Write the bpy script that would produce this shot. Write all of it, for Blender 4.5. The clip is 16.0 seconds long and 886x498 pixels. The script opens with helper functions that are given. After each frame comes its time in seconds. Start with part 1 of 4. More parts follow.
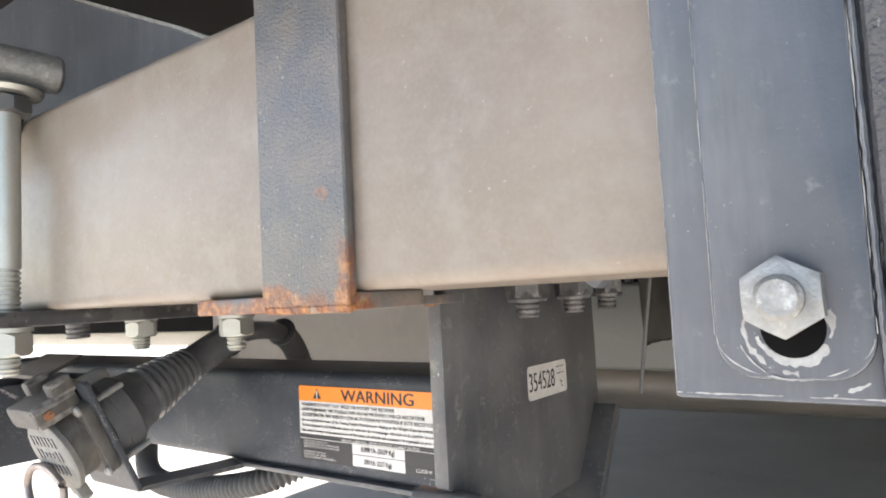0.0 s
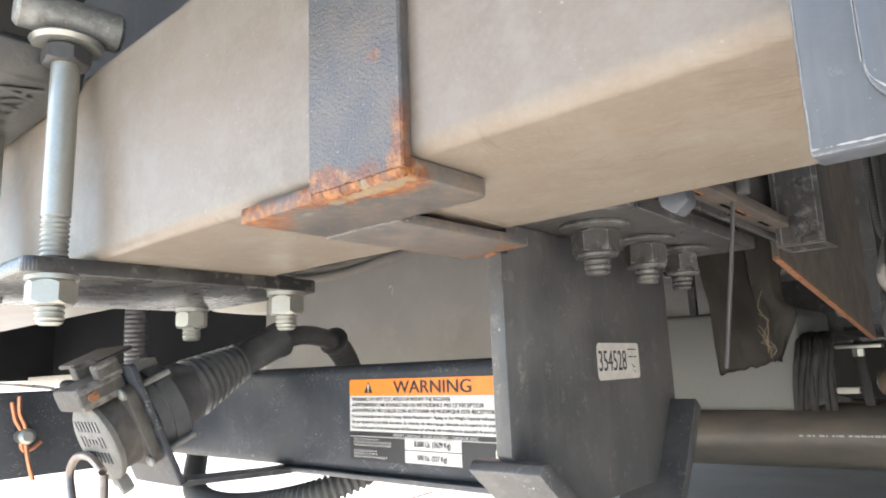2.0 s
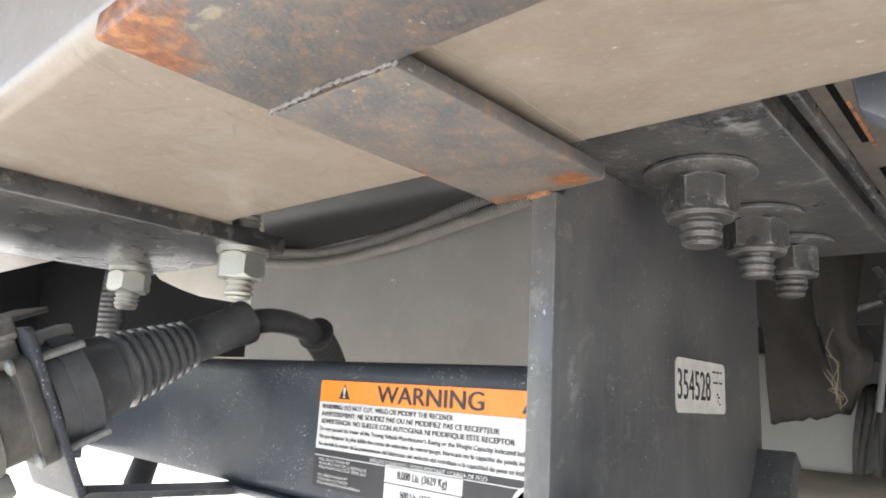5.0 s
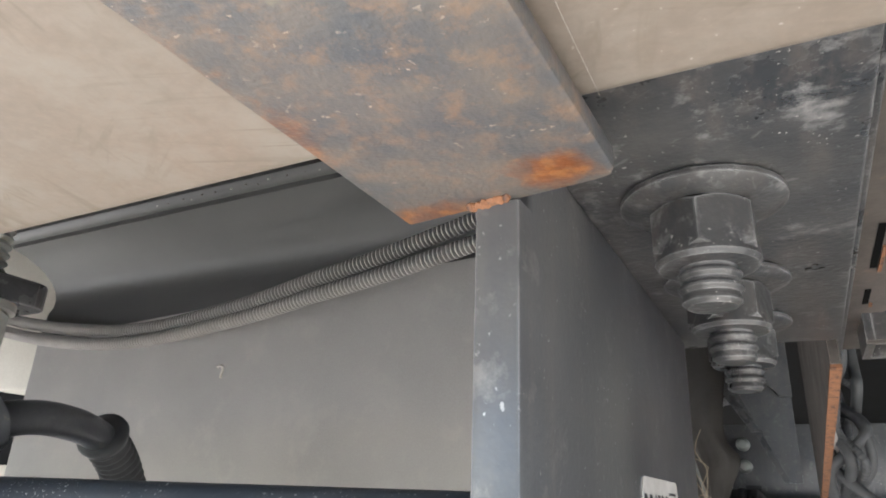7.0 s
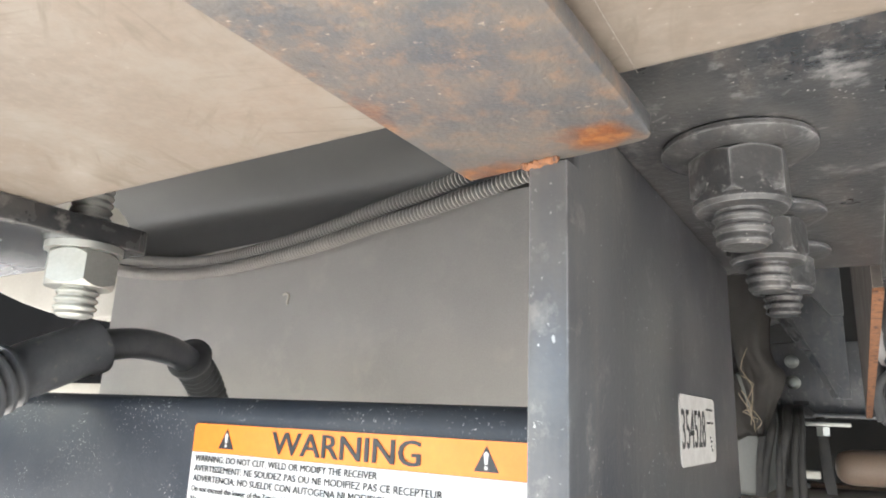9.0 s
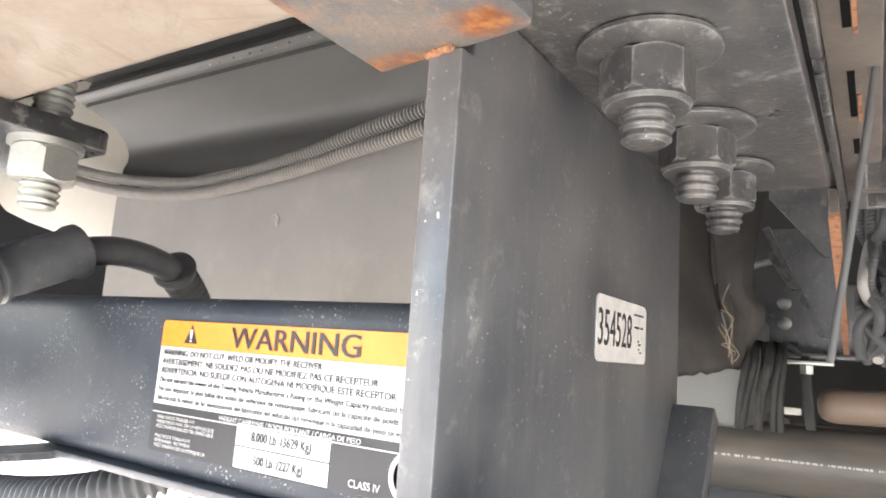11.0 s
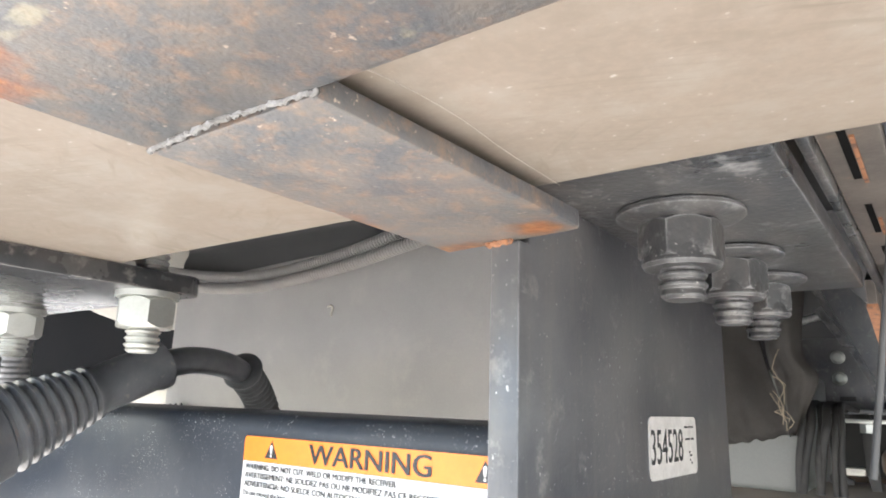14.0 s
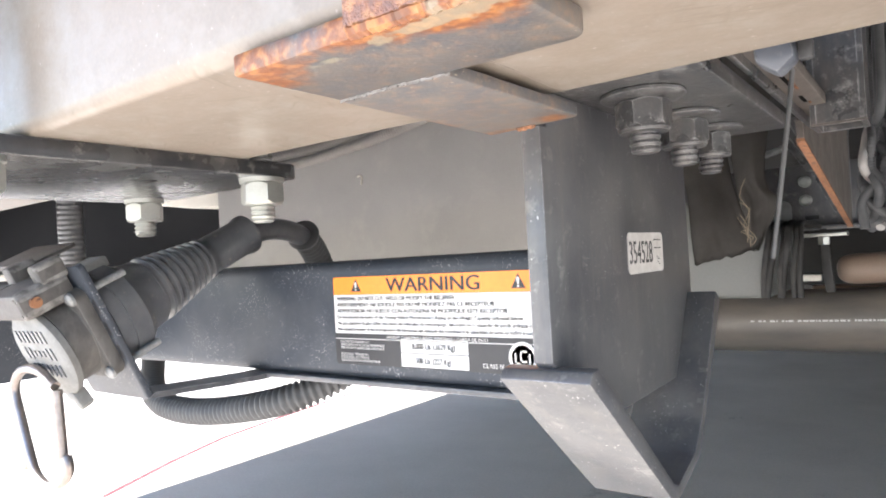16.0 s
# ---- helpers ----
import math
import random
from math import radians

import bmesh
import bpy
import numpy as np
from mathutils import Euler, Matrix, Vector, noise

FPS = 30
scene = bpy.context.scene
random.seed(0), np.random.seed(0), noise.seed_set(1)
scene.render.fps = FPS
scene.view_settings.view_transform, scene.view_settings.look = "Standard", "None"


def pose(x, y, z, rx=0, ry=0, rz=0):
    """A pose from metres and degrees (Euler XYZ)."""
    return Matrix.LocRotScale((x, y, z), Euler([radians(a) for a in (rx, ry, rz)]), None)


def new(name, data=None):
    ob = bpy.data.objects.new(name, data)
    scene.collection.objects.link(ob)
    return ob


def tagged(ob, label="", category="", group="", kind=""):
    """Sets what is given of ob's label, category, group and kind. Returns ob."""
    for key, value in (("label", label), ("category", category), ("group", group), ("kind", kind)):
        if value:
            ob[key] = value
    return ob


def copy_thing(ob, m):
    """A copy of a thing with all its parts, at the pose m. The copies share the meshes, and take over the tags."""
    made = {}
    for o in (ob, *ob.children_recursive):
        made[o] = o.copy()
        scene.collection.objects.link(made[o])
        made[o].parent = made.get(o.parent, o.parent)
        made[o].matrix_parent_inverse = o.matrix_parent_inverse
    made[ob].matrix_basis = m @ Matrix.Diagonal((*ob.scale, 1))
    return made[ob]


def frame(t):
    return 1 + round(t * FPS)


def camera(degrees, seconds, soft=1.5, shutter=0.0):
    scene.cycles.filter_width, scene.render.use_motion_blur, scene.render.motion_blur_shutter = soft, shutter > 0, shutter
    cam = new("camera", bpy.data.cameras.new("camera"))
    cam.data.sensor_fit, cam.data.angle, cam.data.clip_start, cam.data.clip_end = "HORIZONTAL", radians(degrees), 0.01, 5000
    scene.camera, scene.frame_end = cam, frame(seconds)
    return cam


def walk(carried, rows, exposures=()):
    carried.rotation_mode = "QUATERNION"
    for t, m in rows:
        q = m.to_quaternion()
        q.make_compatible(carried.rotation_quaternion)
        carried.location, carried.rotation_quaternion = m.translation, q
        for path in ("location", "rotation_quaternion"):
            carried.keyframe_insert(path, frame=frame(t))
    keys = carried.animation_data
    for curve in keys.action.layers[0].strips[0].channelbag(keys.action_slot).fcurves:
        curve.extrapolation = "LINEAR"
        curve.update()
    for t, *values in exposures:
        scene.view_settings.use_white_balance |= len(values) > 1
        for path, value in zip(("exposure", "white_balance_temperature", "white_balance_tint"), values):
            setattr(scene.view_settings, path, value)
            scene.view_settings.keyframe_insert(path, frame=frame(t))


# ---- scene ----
# One drawing unit is three inches; z = 1.2 units lies 0.50 m over the ground.
U, LIFT = 0.0762, 0.50 - 1.2 * 0.0762
cam = camera(67.19, 16.0, 1.9)
ROWS = [
    (0.0, 0.0912, 0.1235, 1.3034, 36.389, 4.084, -2.913),
    (0.5, 0.1362, 0.2021, 0.9840, 38.219, 7.569, -2.403),
    (1.0, 0.1474, 0.3995, 0.7734, 37.175, 9.302, -2.455),
    (1.5, -0.0149, 0.2875, 0.5635, 40.235, 9.493, -2.007),
    (2.0, -0.2038, 0.3976, 0.5882, 40.859, 10.204, -2.323),
    (2.5, -0.0479, 0.8484, 0.2687, 42.777, 16.017, 1.309),
    (3.0, -0.1460, 0.9920, 0.2662, 46.715, 19.191, 4.233),
    (3.5, -0.6517, 1.1307, 0.2495, 49.420, 20.544, 4.241),
    (4.0, -1.0664, 1.2601, 0.3059, 48.155, 20.281, 6.481),
    (4.5, -1.3224, 1.3744, 0.4811, 45.599, 16.428, 5.487),
    (5.0, -1.2038, 1.5240, 0.5021, 42.094, 11.958, 3.407),
    (5.2, -1.3524, 1.7477, 0.5265, 38.192, 13.217, 2.008),
    (7.3, -2.0356, 2.3267, 0.6685, 28.243, 20.943, 2.399),
    (7.5, -2.0442, 2.2762, 0.7850, 28.838, 19.603, 2.133),
    (8.0, -2.0430, 2.3058, 0.7560, 28.910, 19.625, 1.742),
    (8.5, -2.0085, 2.1648, 0.5656, 31.339, 17.569, 3.186),
    (9.0, -1.9267, 2.0871, 0.6193, 32.231, 13.893, 2.259),
    (9.2, -1.8206, 2.1793, 0.6521, 33.846, 9.551, 5.023),
    (11.3, -1.5921, 2.1860, 0.4448, 33.327, 8.677, 3.927),
    (11.5, -1.5740, 2.1584, 0.4457, 33.935, 8.602, 4.001),
    (12.0, -1.5244, 2.0915, 0.6289, 33.747, 12.185, 3.493),
    (12.5, -1.5530, 2.0351, 0.5988, 34.616, 12.400, 3.423),
    (13.0, -1.5752, 1.9694, 0.6411, 36.040, 12.519, 3.415),
    (13.5, -1.5589, 1.9734, 0.6062, 36.290, 11.801, 3.538),
    (14.0, -1.4857, 1.8207, 0.7543, 36.855, 12.994, 1.909),
    (14.5, -1.5746, 1.8388, 0.7872, 35.585, 12.450, 1.210),
    (15.0, -1.5011, 1.6547, 0.7864, 34.242, 7.396, -1.974),
    (15.5, -1.2832, 1.3006, 0.6586, 35.106, 5.108, -2.748),
    (16.0, -0.9796, 0.6411, 0.6230, 36.278, 0.914, -3.177),
]
EXPOSURES = [(0.0, 2.08, 6080, 10), (0.5, 2.26, 6020, 10), (1.0, 2.28, 6040, 10), (2.0, 2.24, 5990, 8), (3.5, 2.12, 6000, 6), (5.0, 2.26, 5810, 8), (8.0, 2.54, 5600, 7),
             (9.0, 2.71, 5740, 7), (11.5, 3.14, 5930, 11), (12.5, 3.0, 5840, 8), (14.5, 2.80, 5660, 8), (16.0, 2.74, 5790, 11)]
walk(cam, [(t, Matrix.Translation((x * U, y * U, z * U + LIFT)) @ pose(0, 0, 0, 90 + pitch, 0, yaw) @ pose(0, 0, 0, 0, 0, roll))
           for t, x, y, z, yaw, pitch, roll in ROWS], EXPOSURES)

# ---- daylight ----
SUN_WAY = Vector((0.95, 0.8, -1.0)).normalized()
world = bpy.data.worlds.new("daylight")
scene.world = world
world.use_nodes = True
wn = world.node_tree.nodes
sky = wn.new("ShaderNodeTexSky")
sky.sky_type = 'NISHITA'
sky.sun_disc = False
sky.sun_elevation = math.asin(-SUN_WAY.z)
sky.sun_rotation = math.atan2(-SUN_WAY.x, -SUN_WAY.y)
world.node_tree.links.new(sky.outputs[0], wn["Background"].inputs[0])
wn["Background"].inputs[1].default_value = 0.09
sun_data = bpy.data.lights.new("sun", 'SUN')
sun_data.energy, sun_data.angle, sun_data.color = 5.0, radians(0.5), (1.0, 0.97, 0.92)
sun = new("sun", sun_data)
sun.rotation_mode = 'QUATERNION'
sun.rotation_quaternion = SUN_WAY.to_track_quat('-Z', 'Y')


# ---- materials ----
def material(name, base, rough=0.5, metal=0.0, second=None, amount=0.5, scale=40.0, fine=400.0, bump=0.15, third=None,
             third_scale=120.0, third_at=0.62, third_soft=0.06, specks=None, speck_scale=900.0, speck_at=0.68,
             streaks=None, streak_amount=0.5, streak_axis=(1, 1, 0.12), streak_scale=90.0, spec=0.5, coat=0.0, rough_vary=0.15, stretch=(1, 1, 1), distance=0.0006,
             edge=None, edge_width=0.0009, scuffs=None, scuff_at=0.66, below=False):
    """Base colour mottled with a second one at a coarse scale, a fine grain, and flecks of a third colour."""
    m = bpy.data.materials.new(name)
    m.use_nodes = True
    nt = m.node_tree
    n, link = nt.nodes, nt.links.new
    bsdf = n["Principled BSDF"]
    geo = n.new("ShaderNodeNewGeometry")
    mp = n.new("ShaderNodeMapping")
    mp.inputs["Scale"].default_value = stretch
    link(geo.outputs["Position"], mp.inputs[0])

    def noise_tex(sc, detail=5.0, rough_n=0.6):
        t = n.new("ShaderNodeTexNoise")
        t.inputs["Scale"].default_value, t.inputs["Detail"].default_value = sc, detail
        t.inputs["Roughness"].default_value = rough_n
        link(mp.outputs[0], t.inputs["Vector"])
        return t.outputs["Fac"]

    def ramp(fac, lo, hi):
        r = n.new("ShaderNodeMapRange")
        r.inputs["From Min"].default_value, r.inputs["From Max"].default_value = lo, hi
        link(fac, r.inputs["Value"])
        return r.outputs[0]

    def mix(fac, a, b):
        x = n.new("ShaderNodeMix")
        x.data_type = 'RGBA'
        link(fac, x.inputs[0])
        for sock, v in ((x.inputs[6], a), (x.inputs[7], b)):
            if isinstance(v, tuple):
                sock.default_value = (*v, 1)
            else:
                link(v, sock)
        return x.outputs[2]

    coarse, grain = noise_tex(scale), noise_tex(fine, 3.0)
    second = second or tuple(c * 0.8 for c in base)
    r1 = ramp(coarse, 0.35, 0.7)
    mul = n.new("ShaderNodeMath")
    mul.operation = 'MULTIPLY'
    link(r1, mul.inputs[0])
    mul.inputs[1].default_value = amount
    col = mix(mul.outputs[0], base, second)
    g2 = n.new("ShaderNodeMath")
    g2.operation = 'MULTIPLY'
    link(ramp(grain, 0.4, 0.75), g2.inputs[0])
    g2.inputs[1].default_value = 0.25
    col = mix(g2.outputs[0], col, tuple(min(1.0, c * 1.35) for c in base))
    if third:
        col = mix(ramp(noise_tex(third_scale, 6.0, 0.7), third_at, third_at + third_soft), col, third)
    if streaks:
        sm = n.new("ShaderNodeMapping")
        sm.inputs["Scale"].default_value = streak_axis
        link(geo.outputs["Position"], sm.inputs[0])
        st = n.new("ShaderNodeTexNoise")
        st.inputs["Scale"].default_value, st.inputs["Detail"].default_value = streak_scale, 6
        st.inputs["Roughness"].default_value = 0.65
        link(sm.outputs[0], st.inputs["Vector"])
        sa = n.new("ShaderNodeMath")
        sa.operation = 'MULTIPLY'
        link(ramp(st.outputs["Fac"], 0.48, 0.72), sa.inputs[0])
        sa.inputs[1].default_value = streak_amount
        col = mix(sa.outputs[0], col, streaks)
    if specks:
        sp = n.new("ShaderNodeMath")
        sp.operation = 'MULTIPLY'
        link(ramp(noise_tex(speck_scale, 3.0, 0.5), speck_at, speck_at + 0.05), sp.inputs[0])
        link(ramp(noise_tex(scale * 1.7, 3.0), 0.46, 0.62), sp.inputs[1])
        col = mix(sp.outputs[0], col, specks)
    if scuffs:
        for turn, thin, where in ((0.6, 7, 31), (-0.35, 11, 17), (1.25, 5, 23)):
            rot = n.new("ShaderNodeMapping")
            rot.inputs["Rotation"].default_value = (0, 0, turn)
            rot.inputs["Location"].default_value = (where, 0, 0)
            link(geo.outputs["Position"], rot.inputs[0])
            flat = n.new("ShaderNodeMapping")
            flat.inputs["Scale"].default_value = (1, thin, thin)
            link(rot.outputs[0], flat.inputs[0])
            line = n.new("ShaderNodeTexNoise")
            line.inputs["Scale"].default_value, line.inputs["Detail"].default_value = 34, 6
            line.inputs["Distortion"].default_value = 1.6
            link(flat.outputs[0], line.inputs["Vector"])
            sc = n.new("ShaderNodeMath")
            sc.operation = 'MULTIPLY'
            link(ramp(line.outputs["Fac"], scuff_at, scuff_at + 0.14), sc.inputs[0])
            link(ramp(noise_tex(where, 4.0), 0.5, 0.66), sc.inputs[1])
            if below:  # road dirt on what faces down; its brown also dims a too bright underside
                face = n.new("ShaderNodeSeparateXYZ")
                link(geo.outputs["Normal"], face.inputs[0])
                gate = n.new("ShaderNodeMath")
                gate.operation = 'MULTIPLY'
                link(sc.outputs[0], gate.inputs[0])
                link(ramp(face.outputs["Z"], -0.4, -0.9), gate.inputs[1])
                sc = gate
            col = mix(sc.outputs[0], col, scuffs)
    # pale edges: chipped paint, plus the bright rims of gloss put in colour
    if edge:
        soft = n.new("ShaderNodeBevel")
        soft.samples = 4
        soft.inputs["Radius"].default_value = edge_width
        dot = n.new("ShaderNodeVectorMath")
        dot.operation = 'DOT_PRODUCT'
        link(soft.outputs[0], dot.inputs[0])
        link(geo.outputs["Normal"], dot.inputs[1])
        ed = n.new("ShaderNodeMath")
        ed.operation = 'MULTIPLY'
        link(ramp(dot.outputs["Value"], 0.97, 0.82), ed.inputs[0])
        link(ramp(noise_tex(130, 5.0), 0.36, 0.6), ed.inputs[1])
        col = mix(ed.outputs[0], col, edge)
    link(col, bsdf.inputs["Base Color"])
    rr = n.new("ShaderNodeMapRange")
    rr.inputs["To Min"].default_value, rr.inputs["To Max"].default_value = max(0.03, rough - rough_vary), min(1.0, rough + rough_vary)
    link(coarse, rr.inputs["Value"])
    link(rr.outputs[0], bsdf.inputs["Roughness"])
    bsdf.inputs["Metallic"].default_value = metal
    bsdf.inputs["Specular IOR Level"].default_value = spec
    bsdf.inputs["Coat Weight"].default_value, bsdf.inputs["Coat Roughness"].default_value = coat, 0.22
    if bump:
        b = n.new("ShaderNodeBump")
        b.inputs["Strength"].default_value, b.inputs["Distance"].default_value = bump, distance
        link(grain, b.inputs["Height"])
        link(b.outputs[0], bsdf.inputs["Normal"])
    return m


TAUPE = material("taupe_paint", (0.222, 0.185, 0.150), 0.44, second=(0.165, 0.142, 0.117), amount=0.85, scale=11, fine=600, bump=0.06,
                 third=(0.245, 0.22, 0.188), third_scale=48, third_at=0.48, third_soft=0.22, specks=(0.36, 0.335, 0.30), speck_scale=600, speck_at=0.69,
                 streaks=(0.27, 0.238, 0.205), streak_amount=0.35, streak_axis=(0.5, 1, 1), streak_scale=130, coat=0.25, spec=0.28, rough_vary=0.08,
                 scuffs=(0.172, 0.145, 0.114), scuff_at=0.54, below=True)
BLACK = material("black_paint", (0.056, 0.058, 0.064), 0.34, second=(0.128, 0.127, 0.126), amount=0.85, scale=26, fine=700, bump=0.14,
                 third=(0.175, 0.17, 0.162), third_scale=90, third_at=0.57, third_soft=0.14, specks=(0.5, 0.5, 0.49), speck_scale=800, speck_at=0.665,
                 streaks=(0.13, 0.122, 0.112), streak_amount=0.5, streak_scale=120, coat=0.15,
                 edge=(0.32, 0.32, 0.33), edge_width=0.0008, scuffs=(0.26, 0.26, 0.25), scuff_at=0.68)
GLOSSBLACK = material("glossy_black_powder_coat", (0.04, 0.046, 0.057), 0.40, second=(0.074, 0.078, 0.085), amount=0.85, scale=24, fine=700, bump=0.2,
                      third=(0.12, 0.12, 0.12), third_scale=140, third_at=0.62, third_soft=0.12, specks=(0.5, 0.5, 0.5), speck_scale=900, speck_at=0.63, spec=0.22, scuffs=(0.2, 0.2, 0.2))
PLATEBLACK = material("thick_black_enamel", (0.022, 0.023, 0.025), 0.26, second=(0.065, 0.064, 0.062), amount=0.8, scale=45, fine=500, bump=0.35,
                      third=(0.12, 0.115, 0.108), third_scale=120, third_at=0.58, third_soft=0.12, coat=0.3, rough_vary=0.16,
                      edge=(0.26, 0.25, 0.24), edge_width=0.0012)
BLUEBLACK = material("blue_black_paint", (0.058, 0.066, 0.082), 0.36, second=(0.10, 0.108, 0.124), amount=0.8, scale=40, fine=900,
                     bump=0.1, third=(0.14, 0.15, 0.165), third_scale=150, third_at=0.6, third_soft=0.12, specks=(0.36, 0.37, 0.38), speck_scale=1400, speck_at=0.71,
                     streaks=(0.15, 0.16, 0.175), streak_amount=0.35, streak_scale=150, edge=(0.42, 0.42, 0.42), edge_width=0.0007)
ROUGHBLACK = material("rough_black_undercoat", (0.045, 0.046, 0.052), 0.45, second=(0.085, 0.085, 0.09), scale=60, fine=330, bump=0.9, distance=0.0016, specks=(0.3, 0.3, 0.3), speck_scale=900, speck_at=0.69)
DUSTY = material("dusty_black_steel", (0.03, 0.032, 0.035), 0.3, second=(0.075, 0.073, 0.07), amount=0.9, scale=34, fine=500, bump=0.4,
                 third=(0.24, 0.235, 0.23), third_scale=120, third_at=0.55, third_soft=0.2, specks=(0.5, 0.48, 0.45), speck_scale=1000, speck_at=0.67,
                 streaks=(0.15, 0.125, 0.105), streak_amount=0.35, streak_axis=(1, 0.3, 0.3), streak_scale=150, coat=0.3,
                 edge=(0.36, 0.36, 0.36), edge_width=0.0011, scuffs=(0.42, 0.41, 0.39), scuff_at=0.66)
ZINC = material("zinc_plating", (0.43, 0.44, 0.415), 0.4, 0.75, second=(0.38, 0.38, 0.34), amount=0.7, scale=90, fine=900, bump=0.1)
DULLZINC = material("dull_zinc", (0.33, 0.335, 0.33), 0.55, 0.55, second=(0.19, 0.19, 0.18), amount=0.85, scale=170, fine=700, bump=0.5, third=(0.46, 0.46, 0.45), third_scale=300, third_at=0.56, third_soft=0.12)
RUST = material("rust", (0.20, 0.09, 0.042), 0.85, second=(0.30, 0.145, 0.07), amount=0.9, scale=150, fine=900, bump=0.6,
                third=(0.09, 0.05, 0.035), third_scale=260, third_at=0.5, third_soft=0.1)
RUBBER = material("black_rubber", (0.066, 0.069, 0.075), 0.36, second=(0.125, 0.127, 0.13), amount=0.8, scale=60, fine=800, bump=0.25, coat=0.3,
                  third=(0.24, 0.21, 0.17), third_scale=110, third_at=0.6, third_soft=0.16)
LOOM = material("split_loom", (0.068, 0.069, 0.071), 0.5, spec=0.35, second=(0.11, 0.11, 0.11), amount=0.7, scale=80, fine=900, bump=0.1)
GREYLOOM = material("grey_conduit", (0.33, 0.315, 0.295), 0.5, second=(0.43, 0.41, 0.385), amount=0.7, scale=60, fine=900, bump=0.1)
TANK = material("grey_tank_plastic", (0.355, 0.345, 0.33), 0.42, second=(0.285, 0.28, 0.27), amount=0.7, scale=11, fine=900, bump=0.05,
                third=(0.41, 0.39, 0.365), third_scale=34, third_at=0.55, third_soft=0.25, specks=(0.5, 0.49, 0.46), speck_scale=900, speck_at=0.75)
# darker copy of the tank plastic, with the upper edge's shade in its colour
TANKSHADE = material("shade_dark_tank_plastic", (0.092, 0.093, 0.09), 0.42, rough_vary=0.03, second=(0.125, 0.123, 0.118), amount=0.7, scale=9, fine=900, bump=0.05,
               specks=(0.4, 0.39, 0.37), speck_scale=900, speck_at=0.72)
BEIGE = material("beige_plastic", (0.55, 0.53, 0.47), 0.5, second=(0.45, 0.43, 0.38), scale=20, bump=0.05)
PALETANK = material("pale_tank", (0.12, 0.126, 0.117), 0.45, second=(0.12, 0.122, 0.112), scale=18, bump=0.05)
TAN = material("tan_tank", (0.22, 0.16, 0.118), 0.45, second=(0.17, 0.125, 0.09), scale=18, bump=0.05)
COVER = material("worn_grey_cover", (0.215, 0.213, 0.20), 0.65, second=(0.135, 0.13, 0.12), amount=0.8, scale=90, fine=600, bump=0.3)
WORNBLACK = material("worn_black_plastic", (0.05, 0.047, 0.044), 0.6, second=(0.105, 0.097, 0.088), amount=0.9, scale=80, fine=700, bump=0.4,
                     streaks=(0.15, 0.14, 0.125), streak_amount=0.4, streak_scale=220, edge=(0.24, 0.23, 0.215), edge_width=0.001)
COPPER = material("copper_wire", (0.62, 0.30, 0.17), 0.35, 0.8, scale=90, bump=0.1)
BROWNSTEEL = material("brown_zinc_steel", (0.30, 0.262, 0.238), 0.36, 0.85, second=(0.19, 0.16, 0.145), amount=0.8, scale=120, bump=0.1)
WELD = material("weld_bead", (0.30, 0.295, 0.28), 0.45, 0.35, second=(0.15, 0.135, 0.115), amount=0.9, scale=260, fine=900, bump=0.5)
CASTING = material("cast_iron", (0.055, 0.057, 0.058), 0.36, second=(0.1, 0.095, 0.088), amount=0.8, scale=60, fine=300, bump=0.5)
CLOTH = material("dusty_fabric", (0.085, 0.08, 0.073), 0.85, second=(0.068, 0.063, 0.057), amount=0.8, scale=30, fine=700, bump=0.3)
PIPE = material("abs_pipe", (0.09, 0.085, 0.078), 0.38, second=(0.22, 0.185, 0.15), amount=0.8, scale=14, fine=500, bump=0.1, stretch=(0.3, 1, 1))
# near-black without sheen, for added sheets that stand for dark space
BACKDROPBLACK = material("black_backdrop", (0.012, 0.013, 0.015), 0.9, spec=0.08, second=(0.025, 0.025, 0.026), scale=8, fine=200, bump=0.2)
UNDERSIDE_BACKDROP = material("underbody_and_backdrop", (0.022, 0.022, 0.022), 0.8, spec=0.2, second=(0.04, 0.038, 0.035), scale=8, fine=200, bump=0.2)
CONCRETE = material("concrete", (0.575, 0.50, 0.418), 0.85, second=(0.455, 0.39, 0.32), amount=0.8, scale=3, fine=180, bump=0.3,
                    third=(0.3, 0.25, 0.2), third_scale=7, third_at=0.64, third_soft=0.12)
ORANGE = material("orange_print", (0.86, 0.24, 0.02), 0.4, second=(0.82, 0.21, 0.015), scale=30, bump=0.0)
WHITE = material("white_sticker", (0.60, 0.595, 0.575), 0.4, second=(0.53, 0.52, 0.50), scale=60, bump=0.02)
# flat black that stands for the shade inside holes and slots
HOLE_SHADE = material("hole_shade", (0.006, 0.006, 0.006), 0.95, spec=0.05, bump=0.0)
INK_AND_SLOT = material("black_ink_and_slots", (0.02, 0.02, 0.022), 0.45, scale=60, bump=0.0)
GREYPAPER = material("worn_white_sticker", (0.50, 0.485, 0.465), 0.5, second=(0.38, 0.365, 0.345), amount=0.8, scale=140, bump=0.03)
BROWNDUST = material("brown_road_dust", (0.092, 0.079, 0.068), 0.6, second=(0.05, 0.045, 0.041), amount=0.9, scale=40, fine=500, bump=0.3,
                     third=(0.16, 0.105, 0.068), third_scale=90, third_at=0.6, third_soft=0.12, edge=(0.3, 0.27, 0.24))
HOSEBLACK = material("dull_black_hose", (0.022, 0.022, 0.022), 0.6, second=(0.05, 0.047, 0.043), amount=0.8, scale=60, spec=0.25, bump=0.1)
STRAW = material("dry_strand", (0.28, 0.235, 0.17), 0.8)
REDLINE = material("red_chalk", (0.085, 0.012, 0.014), 0.9, second=(0.16, 0.05, 0.045), amount=0.9, scale=40)


